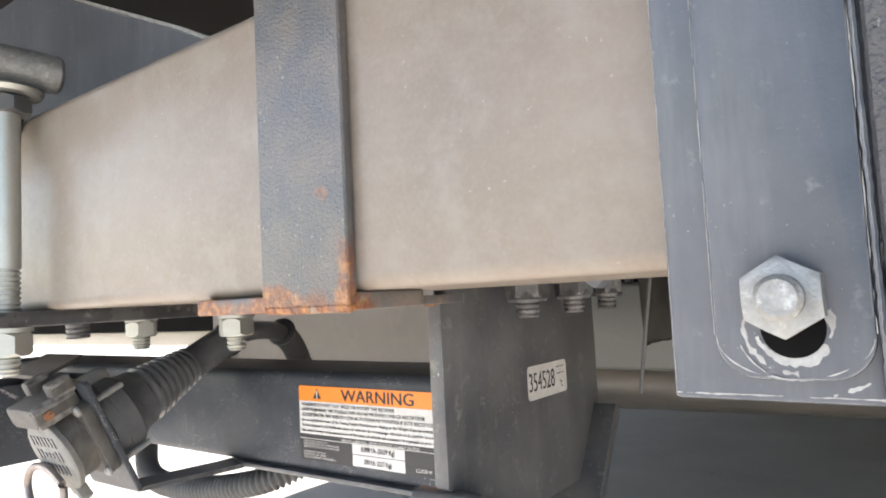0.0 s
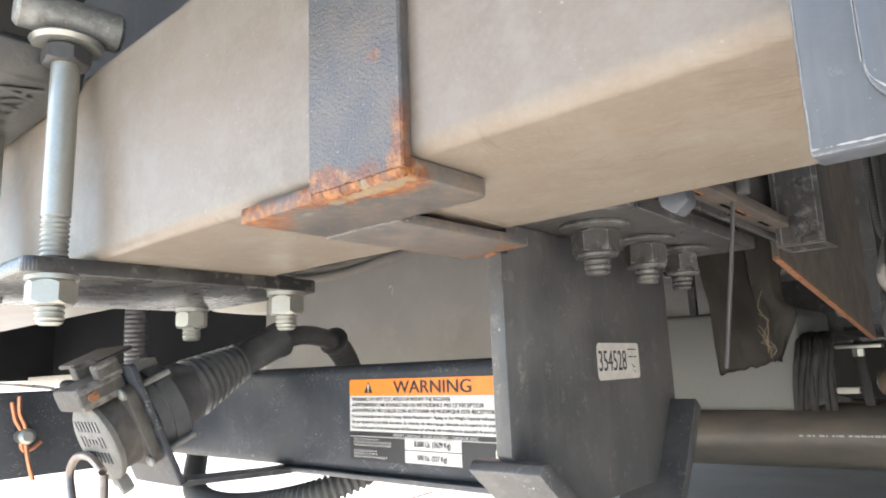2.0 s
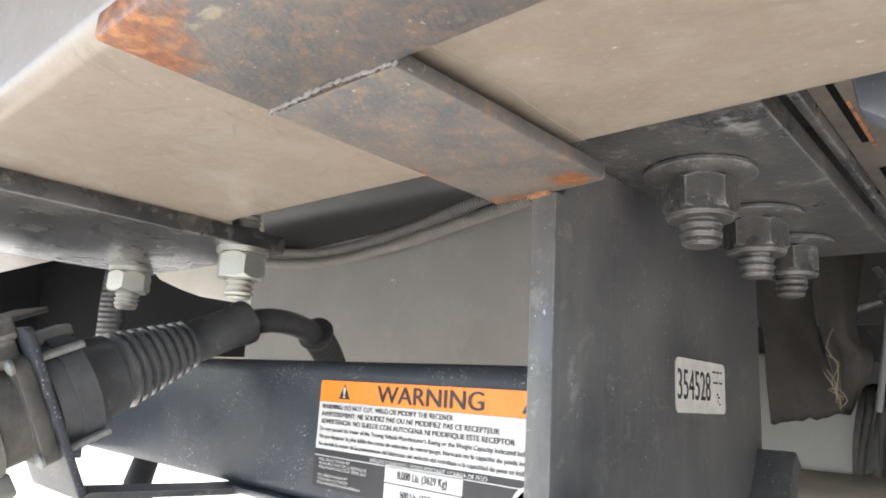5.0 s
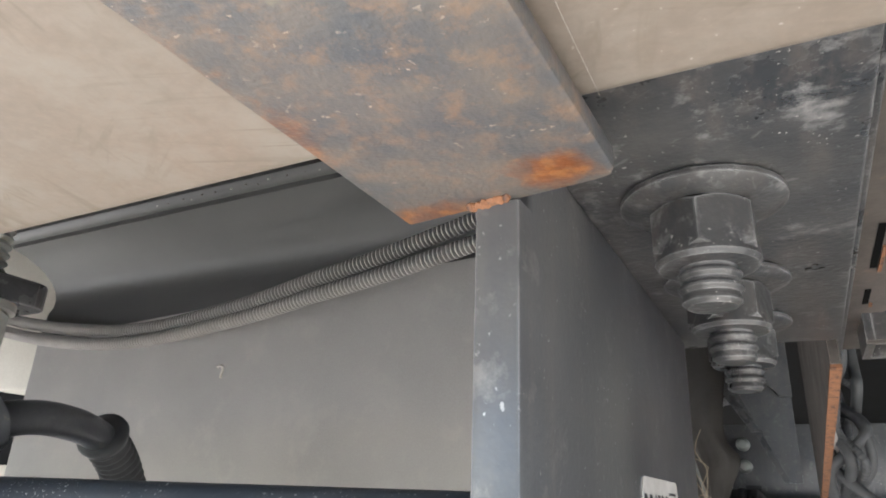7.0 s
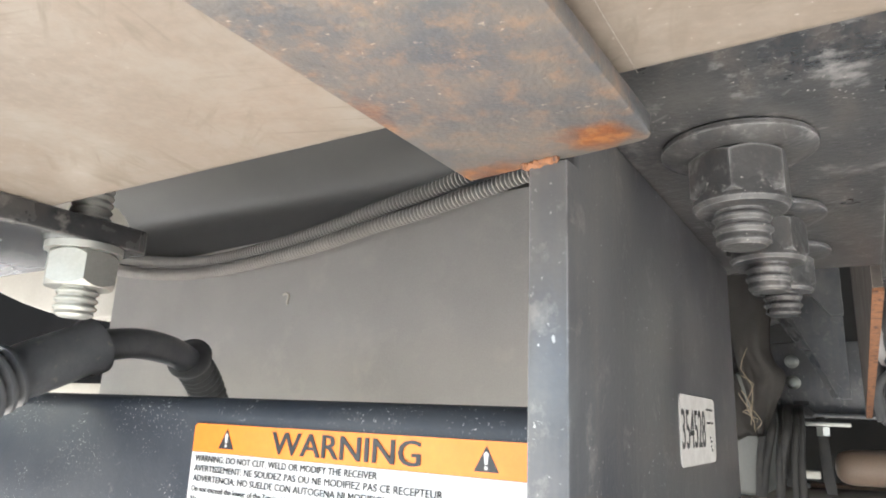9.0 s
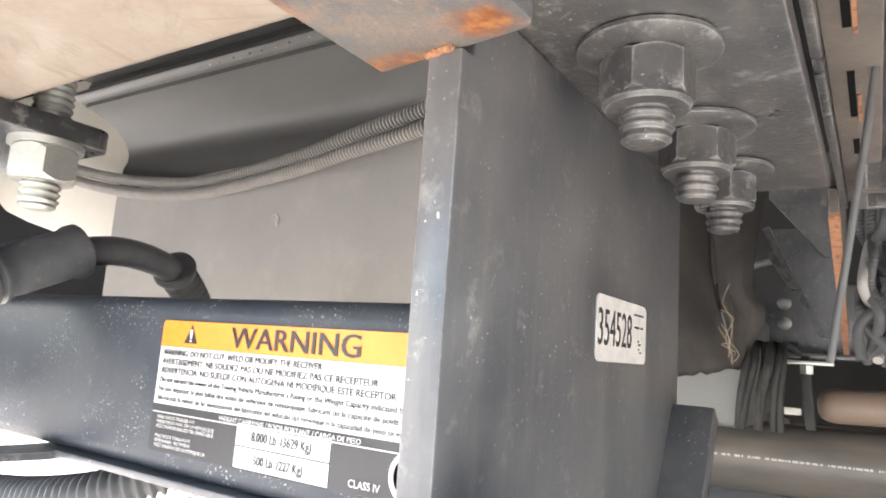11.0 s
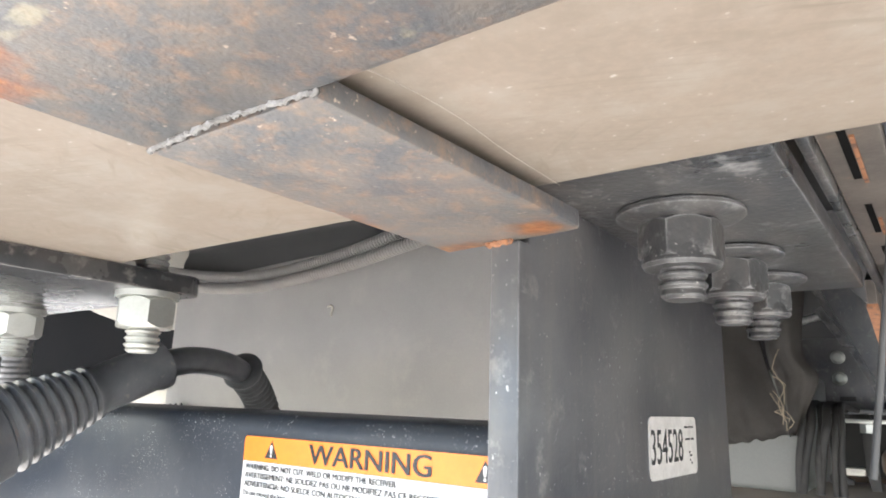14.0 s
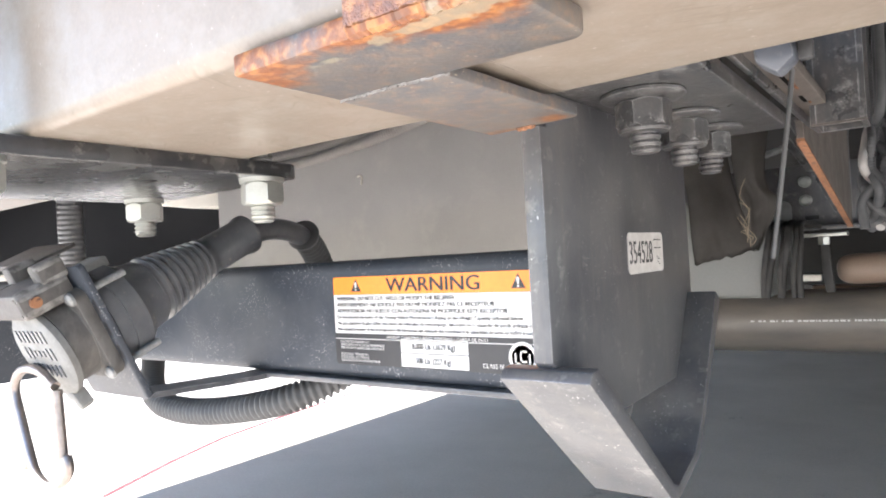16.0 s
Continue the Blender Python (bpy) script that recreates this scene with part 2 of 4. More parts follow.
def strap_material(name, mottle, relief, grit, shine):
    """Black paint with rust that spreads from the weld at the lower front edge and in scattered blooms."""
    m = material(name, (0.07, 0.076, 0.084), 0.40, second=(0.15, 0.128, 0.107), amount=0.9, scale=70, fine=grit, bump=relief, coat=shine,
                 third=(0.21, 0.142, 0.096), third_scale=230, third_at=mottle, third_soft=0.25, specks=(0.36, 0.3, 0.24), speck_scale=800, speck_at=0.65,
                 distance=0.001)
    nt = m.node_tree
    n, link = nt.nodes, nt.links.new
    bsdf = n["Principled BSDF"]
    before = bsdf.inputs["Base Color"].links[0].from_socket
    geo = n.new("ShaderNodeNewGeometry")
    spread = n.new("ShaderNodeTexNoise")
    spread.inputs["Scale"].default_value, spread.inputs["Detail"].default_value = 80, 9
    spread.inputs["Roughness"].default_value = 0.7
    link(geo.outputs["Position"], spread.inputs["Vector"])

    def spot(centre, reach, strength):
        d = n.new("ShaderNodeVectorMath")
        d.operation = 'SUBTRACT'
        link(geo.outputs["Position"], d.inputs[0])
        d.inputs[1].default_value = metres(centre)
        s = n.new("ShaderNodeVectorMath")
        s.operation = 'DIVIDE'
        link(d.outputs[0], s.inputs[0])
        s.inputs[1].default_value = [r * U for r in reach]
        ln = n.new("ShaderNodeVectorMath")
        ln.operation = 'LENGTH'
        link(s.outputs[0], ln.inputs[0])
        r = n.new("ShaderNodeMapRange")
        r.inputs["From Min"].default_value, r.inputs["From Max"].default_value = 0.4, 1.3
        r.inputs["To Min"].default_value, r.inputs["To Max"].default_value = strength, 0
        link(ln.outputs["Value"], r.inputs["Value"])
        return r.outputs[0]

    total = spread.outputs["Fac"]
    for centre, reach, strength in (((-2.1, 2.03, 1.27), (0.55, 0.13, 0.11), 0.40), ((-2.8, 2.06, 1.27), (0.21, 0.2, 0.2), 0.5),
                                    ((-1.79, 2.02, 1.45), (0.06, 0.06, 0.2), 0.32), ((-1.9, 2.0, 1.75), (0.06, 0.1, 0.045), 0.24),
                                    ((-2.25, 2.0, 1.33), (0.12, 0.1, 0.1), 0.3),
                                    ((-2.40, 3.5, 1.26), (0.1, 0.1, 0.1), 0.32), ((-2.74, 3.62, 1.26), (0.22, 0.08, 0.1), 0.3),
                                    ((-2.81, 3.2, 1.26), (0.05, 0.5, 0.1), 0.14), ((-1.95, 2.15, 1.27), (0.25, 0.1, 0.1), 0.24)):
        a = n.new("ShaderNodeMath")
        a.operation = 'ADD'
        link(total, a.inputs[0])
        link(spot(centre, reach, strength), a.inputs[1])
        total = a.outputs[0]
    r = n.new("ShaderNodeMapRange")
    r.inputs["From Min"].default_value, r.inputs["From Max"].default_value = 0.64, 0.88
    link(total, r.inputs["Value"])
    hue = n.new("ShaderNodeTexNoise")
    hue.inputs["Scale"].default_value, hue.inputs["Detail"].default_value = 330, 9
    link(geo.outputs["Position"], hue.inputs["Vector"])
    ramp = n.new("ShaderNodeValToRGB")
    e = ramp.color_ramp.elements
    e[0].position, e[0].color = 0.32, (0.115, 0.048, 0.024, 1)
    e[1].position, e[1].color = 0.72, (0.38, 0.165, 0.05, 1)
    mid = e.new(0.5)
    mid.color = (0.19, 0.066, 0.022, 1)
    pale = e.new(0.57)
    pale.color = (0.27, 0.115, 0.036, 1)
    link(hue.outputs["Fac"], ramp.inputs[0])
    x = n.new("ShaderNodeMix")
    x.data_type = 'RGBA'
    link(r.outputs[0], x.inputs[0])
    link(before, x.inputs[6])
    link(ramp.outputs[0], x.inputs[7])
    # bare olive-grey patches where the rust has flaked beside the weld
    bare = n.new("ShaderNodeTexNoise")
    bare.inputs["Scale"].default_value, bare.inputs["Detail"].default_value = 130, 7
    link(geo.outputs["Position"], bare.inputs["Vector"])
    patch = bare.outputs["Fac"]
    for centre, reach in (((-1.93, 2.09, 1.28), (0.14, 0.09, 0.1)), ((-2.15, 2.1, 1.27), (0.2, 0.05, 0.05)), ((-2.5, 2.14, 1.27), (0.12, 0.04, 0.05))):
        a = n.new("ShaderNodeMath")
        a.operation = 'ADD'
        link(patch, a.inputs[0])
        link(spot(centre, reach, 0.3), a.inputs[1])
        patch = a.outputs[0]
    pr = n.new("ShaderNodeMapRange")
    pr.inputs["From Min"].default_value, pr.inputs["From Max"].default_value = 0.69, 0.77
    link(patch, pr.inputs["Value"])
    y = n.new("ShaderNodeMix")
    y.data_type = 'RGBA'
    soft = n.new("ShaderNodeMath")
    soft.operation = 'MULTIPLY'
    link(pr.outputs[0], soft.inputs[0])
    soft.inputs[1].default_value = 0.6
    link(soft.outputs[0], y.inputs[0])
    link(x.outputs[2], y.inputs[6])
    y.inputs[7].default_value = (0.27, 0.25, 0.175, 1)
    link(y.outputs[2], bsdf.inputs["Base Color"])
    return m


# ---- builders: all places in drawing units ----
def metres(p):
    return (p[0] * U, p[1] * U, p[2] * U + LIFT)


ORIGIN = {}


def thing(name, at, label, category, group="", kind=""):
    ob = new(name)
    ob.empty_display_size = 0.02
    ob.location = metres(at)
    ORIGIN[ob.name] = Vector(metres(at))
    return tagged(ob, label, category, group, kind)


def mesh_of(name, bm, mat, origin, sharp=35.0):
    bm.normal_update()
    for v in bm.verts:
        v.co = Vector(metres(v.co)) - origin
    for f in bm.faces:
        f.smooth = True
    for e in bm.edges:
        if len(e.link_faces) == 2 and e.calc_face_angle(0) > radians(sharp):
            e.smooth = False
    me = bpy.data.meshes.new(name)
    bm.to_mesh(me)
    bm.free()
    me.materials.append(mat)
    return me


def part(name, bm, mat, parent, label="", sharp=35.0):
    """One mesh under a thing or a part."""
    origin = ORIGIN[parent.name]
    ob = new(name, mesh_of(name, bm, mat, origin, sharp))
    ob.parent = parent
    ORIGIN[ob.name] = origin
    return tagged(ob, label)


def solid(name, bm, mat, label, category, kind="", group="", sharp=35.0):
    """A thing of one mesh."""
    lo = Vector((min(v.co.x for v in bm.verts), min(v.co.y for v in bm.verts), min(v.co.z for v in bm.verts)))
    hi = Vector((max(v.co.x for v in bm.verts), max(v.co.y for v in bm.verts), lo.z))
    origin = Vector(metres((lo + hi) / 2))
    ob = new(name, mesh_of(name, bm, mat, origin, sharp))
    ob.location = origin
    ORIGIN[ob.name] = origin
    return tagged(ob, label, category, group, kind)


def box(x0, x1, y0, y1, z0, z1, bevel=0.0, seg=2, bm=None):
    own = bmesh.new()
    bmesh.ops.create_cube(own, size=1)
    for v in own.verts:
        v.co = Vector(((x0 + x1) / 2 + v.co.x * (x1 - x0), (y0 + y1) / 2 + v.co.y * (y1 - y0), (z0 + z1) / 2 + v.co.z * (z1 - z0)))
    if bevel:
        bmesh.ops.bevel(own, geom=list(own.edges), offset=bevel, segments=seg, profile=0.5, affect='EDGES')
    return joined(bm, own)


def joined(bm, own):
    if bm is None:
        return own
    me = bpy.data.meshes.new("join")
    own.to_mesh(me)
    own.free()
    bm.from_mesh(me)
    bpy.data.meshes.remove(me)
    return bm


def prism(outline, axis, lo, hi, bevel=0.0, seg=2, bm=None):
    """A closed outline in the two other axes, drawn out along axis ('x', 'y' or 'z') from lo to hi."""
    own = bmesh.new()

    def at(a, b, c):
        return {'x': (c, a, b), 'y': (a, c, b), 'z': (a, b, c)}[axis]

    low = [own.verts.new(at(a, b, lo)) for a, b in outline]
    high = [own.verts.new(at(a, b, hi)) for a, b in outline]
    own.faces.new(low)
    own.faces.new(high)
    for i in range(len(low)):
        j = (i + 1) % len(low)
        own.faces.new((low[i], low[j], high[j], high[i]))
    bmesh.ops.recalc_face_normals(own, faces=list(own.faces))
    if bevel:
        bmesh.ops.bevel(own, geom=list(own.edges), offset=bevel, segments=seg, profile=0.5, affect='EDGES')
    return joined(bm, own)


def rounded(x0, x1, y0, y1, r, corners=(1, 1, 1, 1), n=6):
    """The outline of a rectangle with rounded corners: lower left, lower right, upper right, upper left."""
    out = []
    for (cx, cy, start, sx, sy), on in zip(((x0, y0, 180, 1, 1), (x1, y0, 270, -1, 1), (x1, y1, 0, -1, -1), (x0, y1, 90, 1, -1)), corners):
        if not on:
            out.append((cx, cy))
            continue
        for i in range(n + 1):
            a = radians(start + 90 * i / n)
            out.append((cx + sx * r + r * math.cos(a), cy + sy * r + r * math.sin(a)))
    return out


def frame_of(axis):
    a = Vector(axis).normalized()
    side = a.cross(Vector((0, 0, 1)) if abs(a.z) < 0.9 else Vector((1, 0, 0))).normalized()
    return a, side, side.cross(a)


def lathe(start, axis, profile, seg=32, bm=None, turn=0.0):
    """Turns a profile of (along, radius) about the axis from start."""
    own = bmesh.new()
    a, s, u = frame_of(axis)
    start = Vector(start)
    rings = []
    for along, r in profile:
        if r < 1e-6:
            rings.append([own.verts.new(start + a * along)])
        else:
            rings.append([own.verts.new(start + a * along + (s * math.cos(t) + u * math.sin(t)) * r)
                          for t in (2 * math.pi * i / seg + turn for i in range(seg))])
    for p, q in zip(rings, rings[1:]):
        for i in range(seg):
            j = (i + 1) % seg
            if len(p) == 1 and len(q) == 1:
                continue
            if len(p) == 1:
                own.faces.new((p[0], q[i], q[j]))
            elif len(q) == 1:
                own.faces.new((p[i], p[j], q[0]))
            else:
                own.faces.new((p[i], p[j], q[j], q[i]))
    for ring in (rings[0], rings[-1]):
        if len(ring) > 2:
            own.faces.new(ring)
    bmesh.ops.recalc_face_normals(own, faces=list(own.faces))
    return joined(bm, own)


def rod(p0, p1, r, seg=20, chamfer=0.0, bm=None):
    d = Vector(p1) - Vector(p0)
    h = d.length
    prof = [(0, r - chamfer), (chamfer, r), (h - chamfer, r), (h, r - chamfer)] if chamfer else [(0, r), (h, r)]
    return lathe(p0, d, prof, seg, bm)


def thread(p0, p1, r, pitch=0.032, depth=0.012, bm=None, seg=24):
    d = Vector(p1) - Vector(p0)
    h = d.length
    prof, s = [(0, r - depth)], 0.0
    while s + pitch <= h - 0.02:
        prof += [(s + pitch * 0.12, r - depth), (s + pitch * 0.42, r), (s + pitch * 0.6, r), (s + pitch * 0.95, r - depth)]
        s += pitch
    prof += [(h - 0.012, r - depth * 0.7), (h, r - depth * 2.2)]
    return lathe(p0, d, prof, seg, bm)


def hexnut(p0, axis, r, h, bm=None, turn=0.0, chamfer=0.16):
    """A hexagon nut with rounded-off end corners."""
    own = bmesh.new()
    a, s, u = frame_of(axis)
    p0 = Vector(p0)
    n, flat = 36, r * math.cos(math.pi / 6)

    def hexr(t):
        m = (t - turn) % (math.pi / 3) - math.pi / 6
        return flat / math.cos(m)

    rings = []
    for along, cap in ((0, flat * 0.97), (h * chamfer, 9), (h * (1 - chamfer), 9), (h, flat * 0.97)):
        ring = []
        for i in range(n):
            t = 2 * math.pi * i / n + turn
            rad = min(hexr(t), cap)
            lift = along
            if cap > 8:
                k = max(0.0, (hexr(t) - flat) / (r - flat))
                lift = along + (h * chamfer * 0.9 * (1 - k)) * (-1 if along < h / 2 else 1)
            ring.append(own.verts.new(p0 + a * lift + (s * math.cos(t) + u * math.sin(t)) * rad))
        rings.append(ring)
    for p, q in zip(rings, rings[1:]):
        for i in range(n):
            j = (i + 1) % n
            own.faces.new((p[i], p[j], q[j], q[i]))
    own.faces.new(rings[0])
    own.faces.new(rings[-1])
    bmesh.ops.recalc_face_normals(own, faces=list(own.faces))
    return joined(bm, own)


def smooth_path(points, step=0.05):
    pts = [Vector(p) for p in points]
    ext = [2 * pts[0] - pts[1], *pts, 2 * pts[-1] - pts[-2]]
    out = []
    for i in range(1, len(ext) - 2):
        p0, p1, p2, p3 = ext[i - 1:i + 3]
        n = max(2, int((p2 - p1).length / step))
        for k in range(n):
            t = k / n
            out.append(0.5 * ((2 * p1) + (p2 - p0) * t + (2 * p0 - 5 * p1 + 4 * p2 - p3) * t * t + (3 * p1 - p0 - 3 * p2 + p3) * t ** 3))
    out.append(pts[-1])
    return out


def hose(points, r, rib=0.0, pitch=0.08, seg=14, step=0.05, bm=None, taper=None):
    """A round hose along a smooth line; rib: depth of its corrugations."""
    own = bmesh.new()
    path = smooth_path(points, pitch / 4 if rib else step)
    if rib:
        lengths = np.cumsum([0.0] + [(b - a).length for a, b in zip(path, path[1:])])
        marks = np.arange(0, lengths[-1], pitch / 4)
        path = [Vector(p) for p in np.stack([np.interp(marks, lengths, [q[k] for q in path]) for k in range(3)], 1)]
    side = None
    rings = []
    for i, p in enumerate(path):
        d = (path[min(i + 1, len(path) - 1)] - path[max(i - 1, 0)]).normalized()
        if side is None:
            side = frame_of(d)[1]
        side = (side - d * side.dot(d)).normalized()
        up = side.cross(d)
        rad = r if taper is None else r + (taper - r) * i / max(1, len(path) - 1)
        rad -= rib * (0, 0, 1, 1)[i % 4] if rib else 0
        rings.append([own.verts.new(p + (side * math.cos(t) + up * math.sin(t)) * rad) for t in (2 * math.pi * k / seg for k in range(seg))])
    for p, q in zip(rings, rings[1:]):
        for i in range(seg):
            j = (i + 1) % seg
            own.faces.new((p[i], p[j], q[j], q[i]))
    own.faces.new(rings[0])
    own.faces.new(rings[-1])
    bmesh.ops.recalc_face_normals(own, faces=list(own.faces))
    return joined(bm, own)


def bead(p0, p1, r, seed, n=26, bm=None, lumps=0.5):
    """A lumpy weld bead from p0 to p1."""
    rnd = random.Random(seed)
    p0, p1 = Vector(p0), Vector(p1)
    a, s, u = frame_of(p1 - p0)
    own = bmesh.new()
    rings = []
    for i in range(n + 1):
        t = i / n
        rad = r * (1 - lumps / 2 + lumps * rnd.random()) * (0.55 if i in (0, n) else 1)
        c = p0.lerp(p1, t) + (s * rnd.uniform(-1, 1) + u * rnd.uniform(-1, 1)) * r * 0.6 * lumps
        rings.append([own.verts.new(c + (s * math.cos(k * math.pi / 4) + u * math.sin(k * math.pi / 4)) * rad) for k in range(8)])
    for p, q in zip(rings, rings[1:]):
        for i in range(8):
            j = (i + 1) % 8
            own.faces.new((p[i], p[j], q[j], q[i]))
    own.faces.new(rings[0])
    own.faces.new(rings[-1])
    bmesh.ops.recalc_face_normals(own, faces=list(own.faces))
    return joined(bm, own)


def letters_apart(name, verts, faces, mat, parent, origin):
    """One mesh for each letter, told apart by the clear space between them along the line."""
    wide = lambda f: (min(verts[i].dot(ALONG) for i in f), max(verts[i].dot(ALONG) for i in f))
    ALONG = (verts[max(range(len(verts)), key=lambda i: (verts[i] - verts[0]).length)] - verts[0]).normalized()
    ALONG.z = 0
    spans = sorted(((*wide(f), f) for f in faces), key=lambda s: s[0])
    groups, reach = [], -1e9
    for lo, hi, f in spans:
        if lo > reach:
            groups.append([])
        groups[-1].append(f)
        reach = max(reach, hi)
    for g in groups:
        used = sorted({i for f in g for i in f})
        at = {v: i for i, v in enumerate(used)}
        me = bpy.data.meshes.new("letter")
        me.from_pydata([verts[i] for i in used], [], [[at[i] for i in f] for f in g])
        me.materials.append(mat)
        o = new("letter", me)
        o.parent = parent
        ORIGIN[o.name] = origin
        tagged(o)


def lettering(name, text, size, place, right, up, mat, parent, width=None, label="", lift=0.0, weight=0.035, apart=0):
    """Words as a thin mesh; place is the lower left corner of the line, size the height of its capitals, in drawing units."""
    cu = bpy.data.curves.new(name, 'FONT')
    cu.body, cu.size, cu.extrude, cu.resolution_u = text, 1.0, 0.0, 3
    ob = bpy.data.objects.new(name, cu)
    scene.collection.objects.link(ob)
    dg = bpy.context.evaluated_depsgraph_get()
    me = bpy.data.meshes.new_from_object(ob.evaluated_get(dg))
    bpy.data.objects.remove(ob)
    xs = [v.co.x for v in me.vertices]
    x0, wide = min(xs), max(xs) - min(xs)
    sy = size / 0.70
    sx = width / wide if width else sy
    right, up = Vector(right).normalized(), Vector(up).normalized()
    out = right.cross(up)
    origin = ORIGIN[parent.name]
    verts, faces = [], []
    for k, shift in enumerate((0.0, -1.0, 1.0) if weight else (0.0,)):
        start = len(verts)
        for v in me.vertices:
            w = Vector(place) + right * ((v.co.x - x0) * sx + shift * weight * size) + up * (v.co.y * sy) + out * (lift - 0.001 * k)
            verts.append(Vector(metres(w)) - origin)
        faces += [[start + i for i in f.vertices] for f in me.polygons]
    bpy.data.meshes.remove(me)
    if apart:
        return letters_apart(name, verts, faces, mat, parent, origin)
    me = bpy.data.meshes.new(name)
    me.from_pydata(verts, [], faces)
    me.materials.append(mat)
    o = new(name, me)
    o.parent = parent
    ORIGIN[o.name] = origin
    return tagged(o, label)


def flakes(line, wide, y, seed):
    """Ragged flat flakes along a line of (x, z) on a face that looks towards -y."""
    bm = bmesh.new()
    prev = None
    for i in range(len(line) - 1):
        (x0, z0), (x1, z1) = line[i], line[i + 1]
        d = math.hypot(x1 - x0, z1 - z0) or 1
        nx, nz = -(z1 - z0) / d, (x1 - x0) / d
        body = noise.noise(Vector((x0 * 16, z0 * 16, seed))) + 0.6 * noise.noise(Vector((x0 * 60, z0 * 60, seed + 4)))
        w = wide * max(0.0, 0.5 + 1.1 * body)
        off = 0.5 * wide * noise.noise(Vector((x0 * 30, z0 * 30, seed + 9)))
        if w < wide * 0.12:
            prev = None
            continue
        pair = [bm.verts.new((x0 + nx * (off + k * w * (0.7 + 0.6 * abs(noise.noise(Vector((x0 * 90, z0 * 90, seed + k)))))), y, z0 + nz * (off + k * w))) for k in (-1, 1)]
        if prev:
            bm.faces.new((prev[0], pair[0], pair[1], prev[1]))
        prev = pair
    bmesh.ops.delete(bm, geom=[v for v in bm.verts if not v.link_faces], context='VERTS')
    if bm.faces:
        bmesh.ops.solidify(bm, geom=list(bm.faces), thickness=0.002)
    return bm


SCRAPE = material("scraped_bare_paint", (0.28, 0.255, 0.225), 0.6, second=(0.28, 0.25, 0.215), amount=0.8, scale=200)
GREYWELD = material("grey_weld", (0.2, 0.2, 0.2), 0.4, 0.3, second=(0.1, 0.095, 0.085), amount=0.9, scale=260, fine=900, bump=0.5)
FLAKE = material("bare_flaked_metal", (0.37, 0.37, 0.358), 0.6, 0.1, second=(0.24, 0.235, 0.22), amount=0.9, scale=260, fine=900, bump=0.4)
STRAP = strap_material("rusted_strap", 0.49, 0.2, 900, 0.0)
UPRIGHT = strap_material("rust_edged_bar", 0.66, 0.8, 1200, 0.5)

# ---- setting: ground, vehicle underside, added dark backdrops ----
ground = bmesh.new()
for gx, gy in ((-6000, -6000), (6000, -6000), (6000, 6000), (-6000, 6000)):
    ground.verts.new((gx, gy, -5.36))
ground.faces.new(ground.verts)
solid("ground", ground, CONCRETE, "sunlit grey concrete slab with a faint red line", "ground", "structure")
# rear and left edges are out of view, set by where their shadow falls
solid("ceiling", box(-24.6, 60, -1.2, 70, 4.3, 4.6), UNDERSIDE_BACKDROP, "dark underside of the vehicle floor", "vehicle floor", "structure")
# added backdrop, its dark colour stands for the deep shade back there
solid("wall_far", box(-24.6, 60, 69, 70, -5.35, 4.3), UNDERSIDE_BACKDROP, "added dark backdrop closing the far side under the vehicle", "underbody", "structure")

# added wall: hides the sky, its lower edge places the slab's shadow
solid("wall_left", box(-24.6, -24.4, -1.2, 69, 0.75, 4.3), BACKDROPBLACK, "added dark side wall that hides the sky and cuts the sun", "body skirt", "structure")

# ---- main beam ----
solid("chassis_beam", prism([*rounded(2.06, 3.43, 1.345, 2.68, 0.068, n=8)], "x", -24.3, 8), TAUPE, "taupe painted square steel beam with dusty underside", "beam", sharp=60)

# ---- rusted strap bracket under the beam ----
strap = thing("strap_bracket", (-2.3, 2.6, 1.268), "black flat-bar bracket with orange rust welded round the beam", "bracket")
part("upright_bar", box(-2.295, -1.765, 2.005, 2.058, 1.285, 4.29, 0.008, 1), UPRIGHT, strap)
part("foot_plate", prism(rounded(-2.825, -1.77, 2.03, 2.53, 0.07, (0, 0, 1, 0)), 'z', 1.268, 1.343, 0.012, 2), STRAP, strap)
part("tongue_plate", prism([(-2.826, 2.534), (-2.31, 2.534), (-2.288, 3.54), (-2.30, 3.568), (-2.33, 3.578), (-2.826, 3.645)], 'z', 1.263, 1.316, 0.008, 2), STRAP, strap)
part("weld_bead", bead((-2.56, 2.508, 1.266), (-2.29, 2.527, 1.268), 0.0068, 6, 44, lumps=0.7, bm=bead((-2.825, 2.53, 1.268), (-2.55, 2.508, 1.266), 0.0075, 3, 44, lumps=0.7)), GREYWELD, strap, "pale lumpy weld bead")
part("weld_bead", bead((-2.292, 2.03, 1.287), (-1.768, 2.03, 1.287), 0.027, 4, 60, lumps=0.12), STRAP, strap, "rusty weld bead")

solid("scraped_seam", hose([(-2.292, 2.56, 1.3445), (-2.262, 2.7, 1.3445), (-2.255, 2.9, 1.3445), (-2.27, 3.1, 1.3445), (-2.276, 3.4, 1.3445)], 0.0012, 0.0005, 0.03), SCRAPE, "thin pale scraped line along the beam underside", "seam")

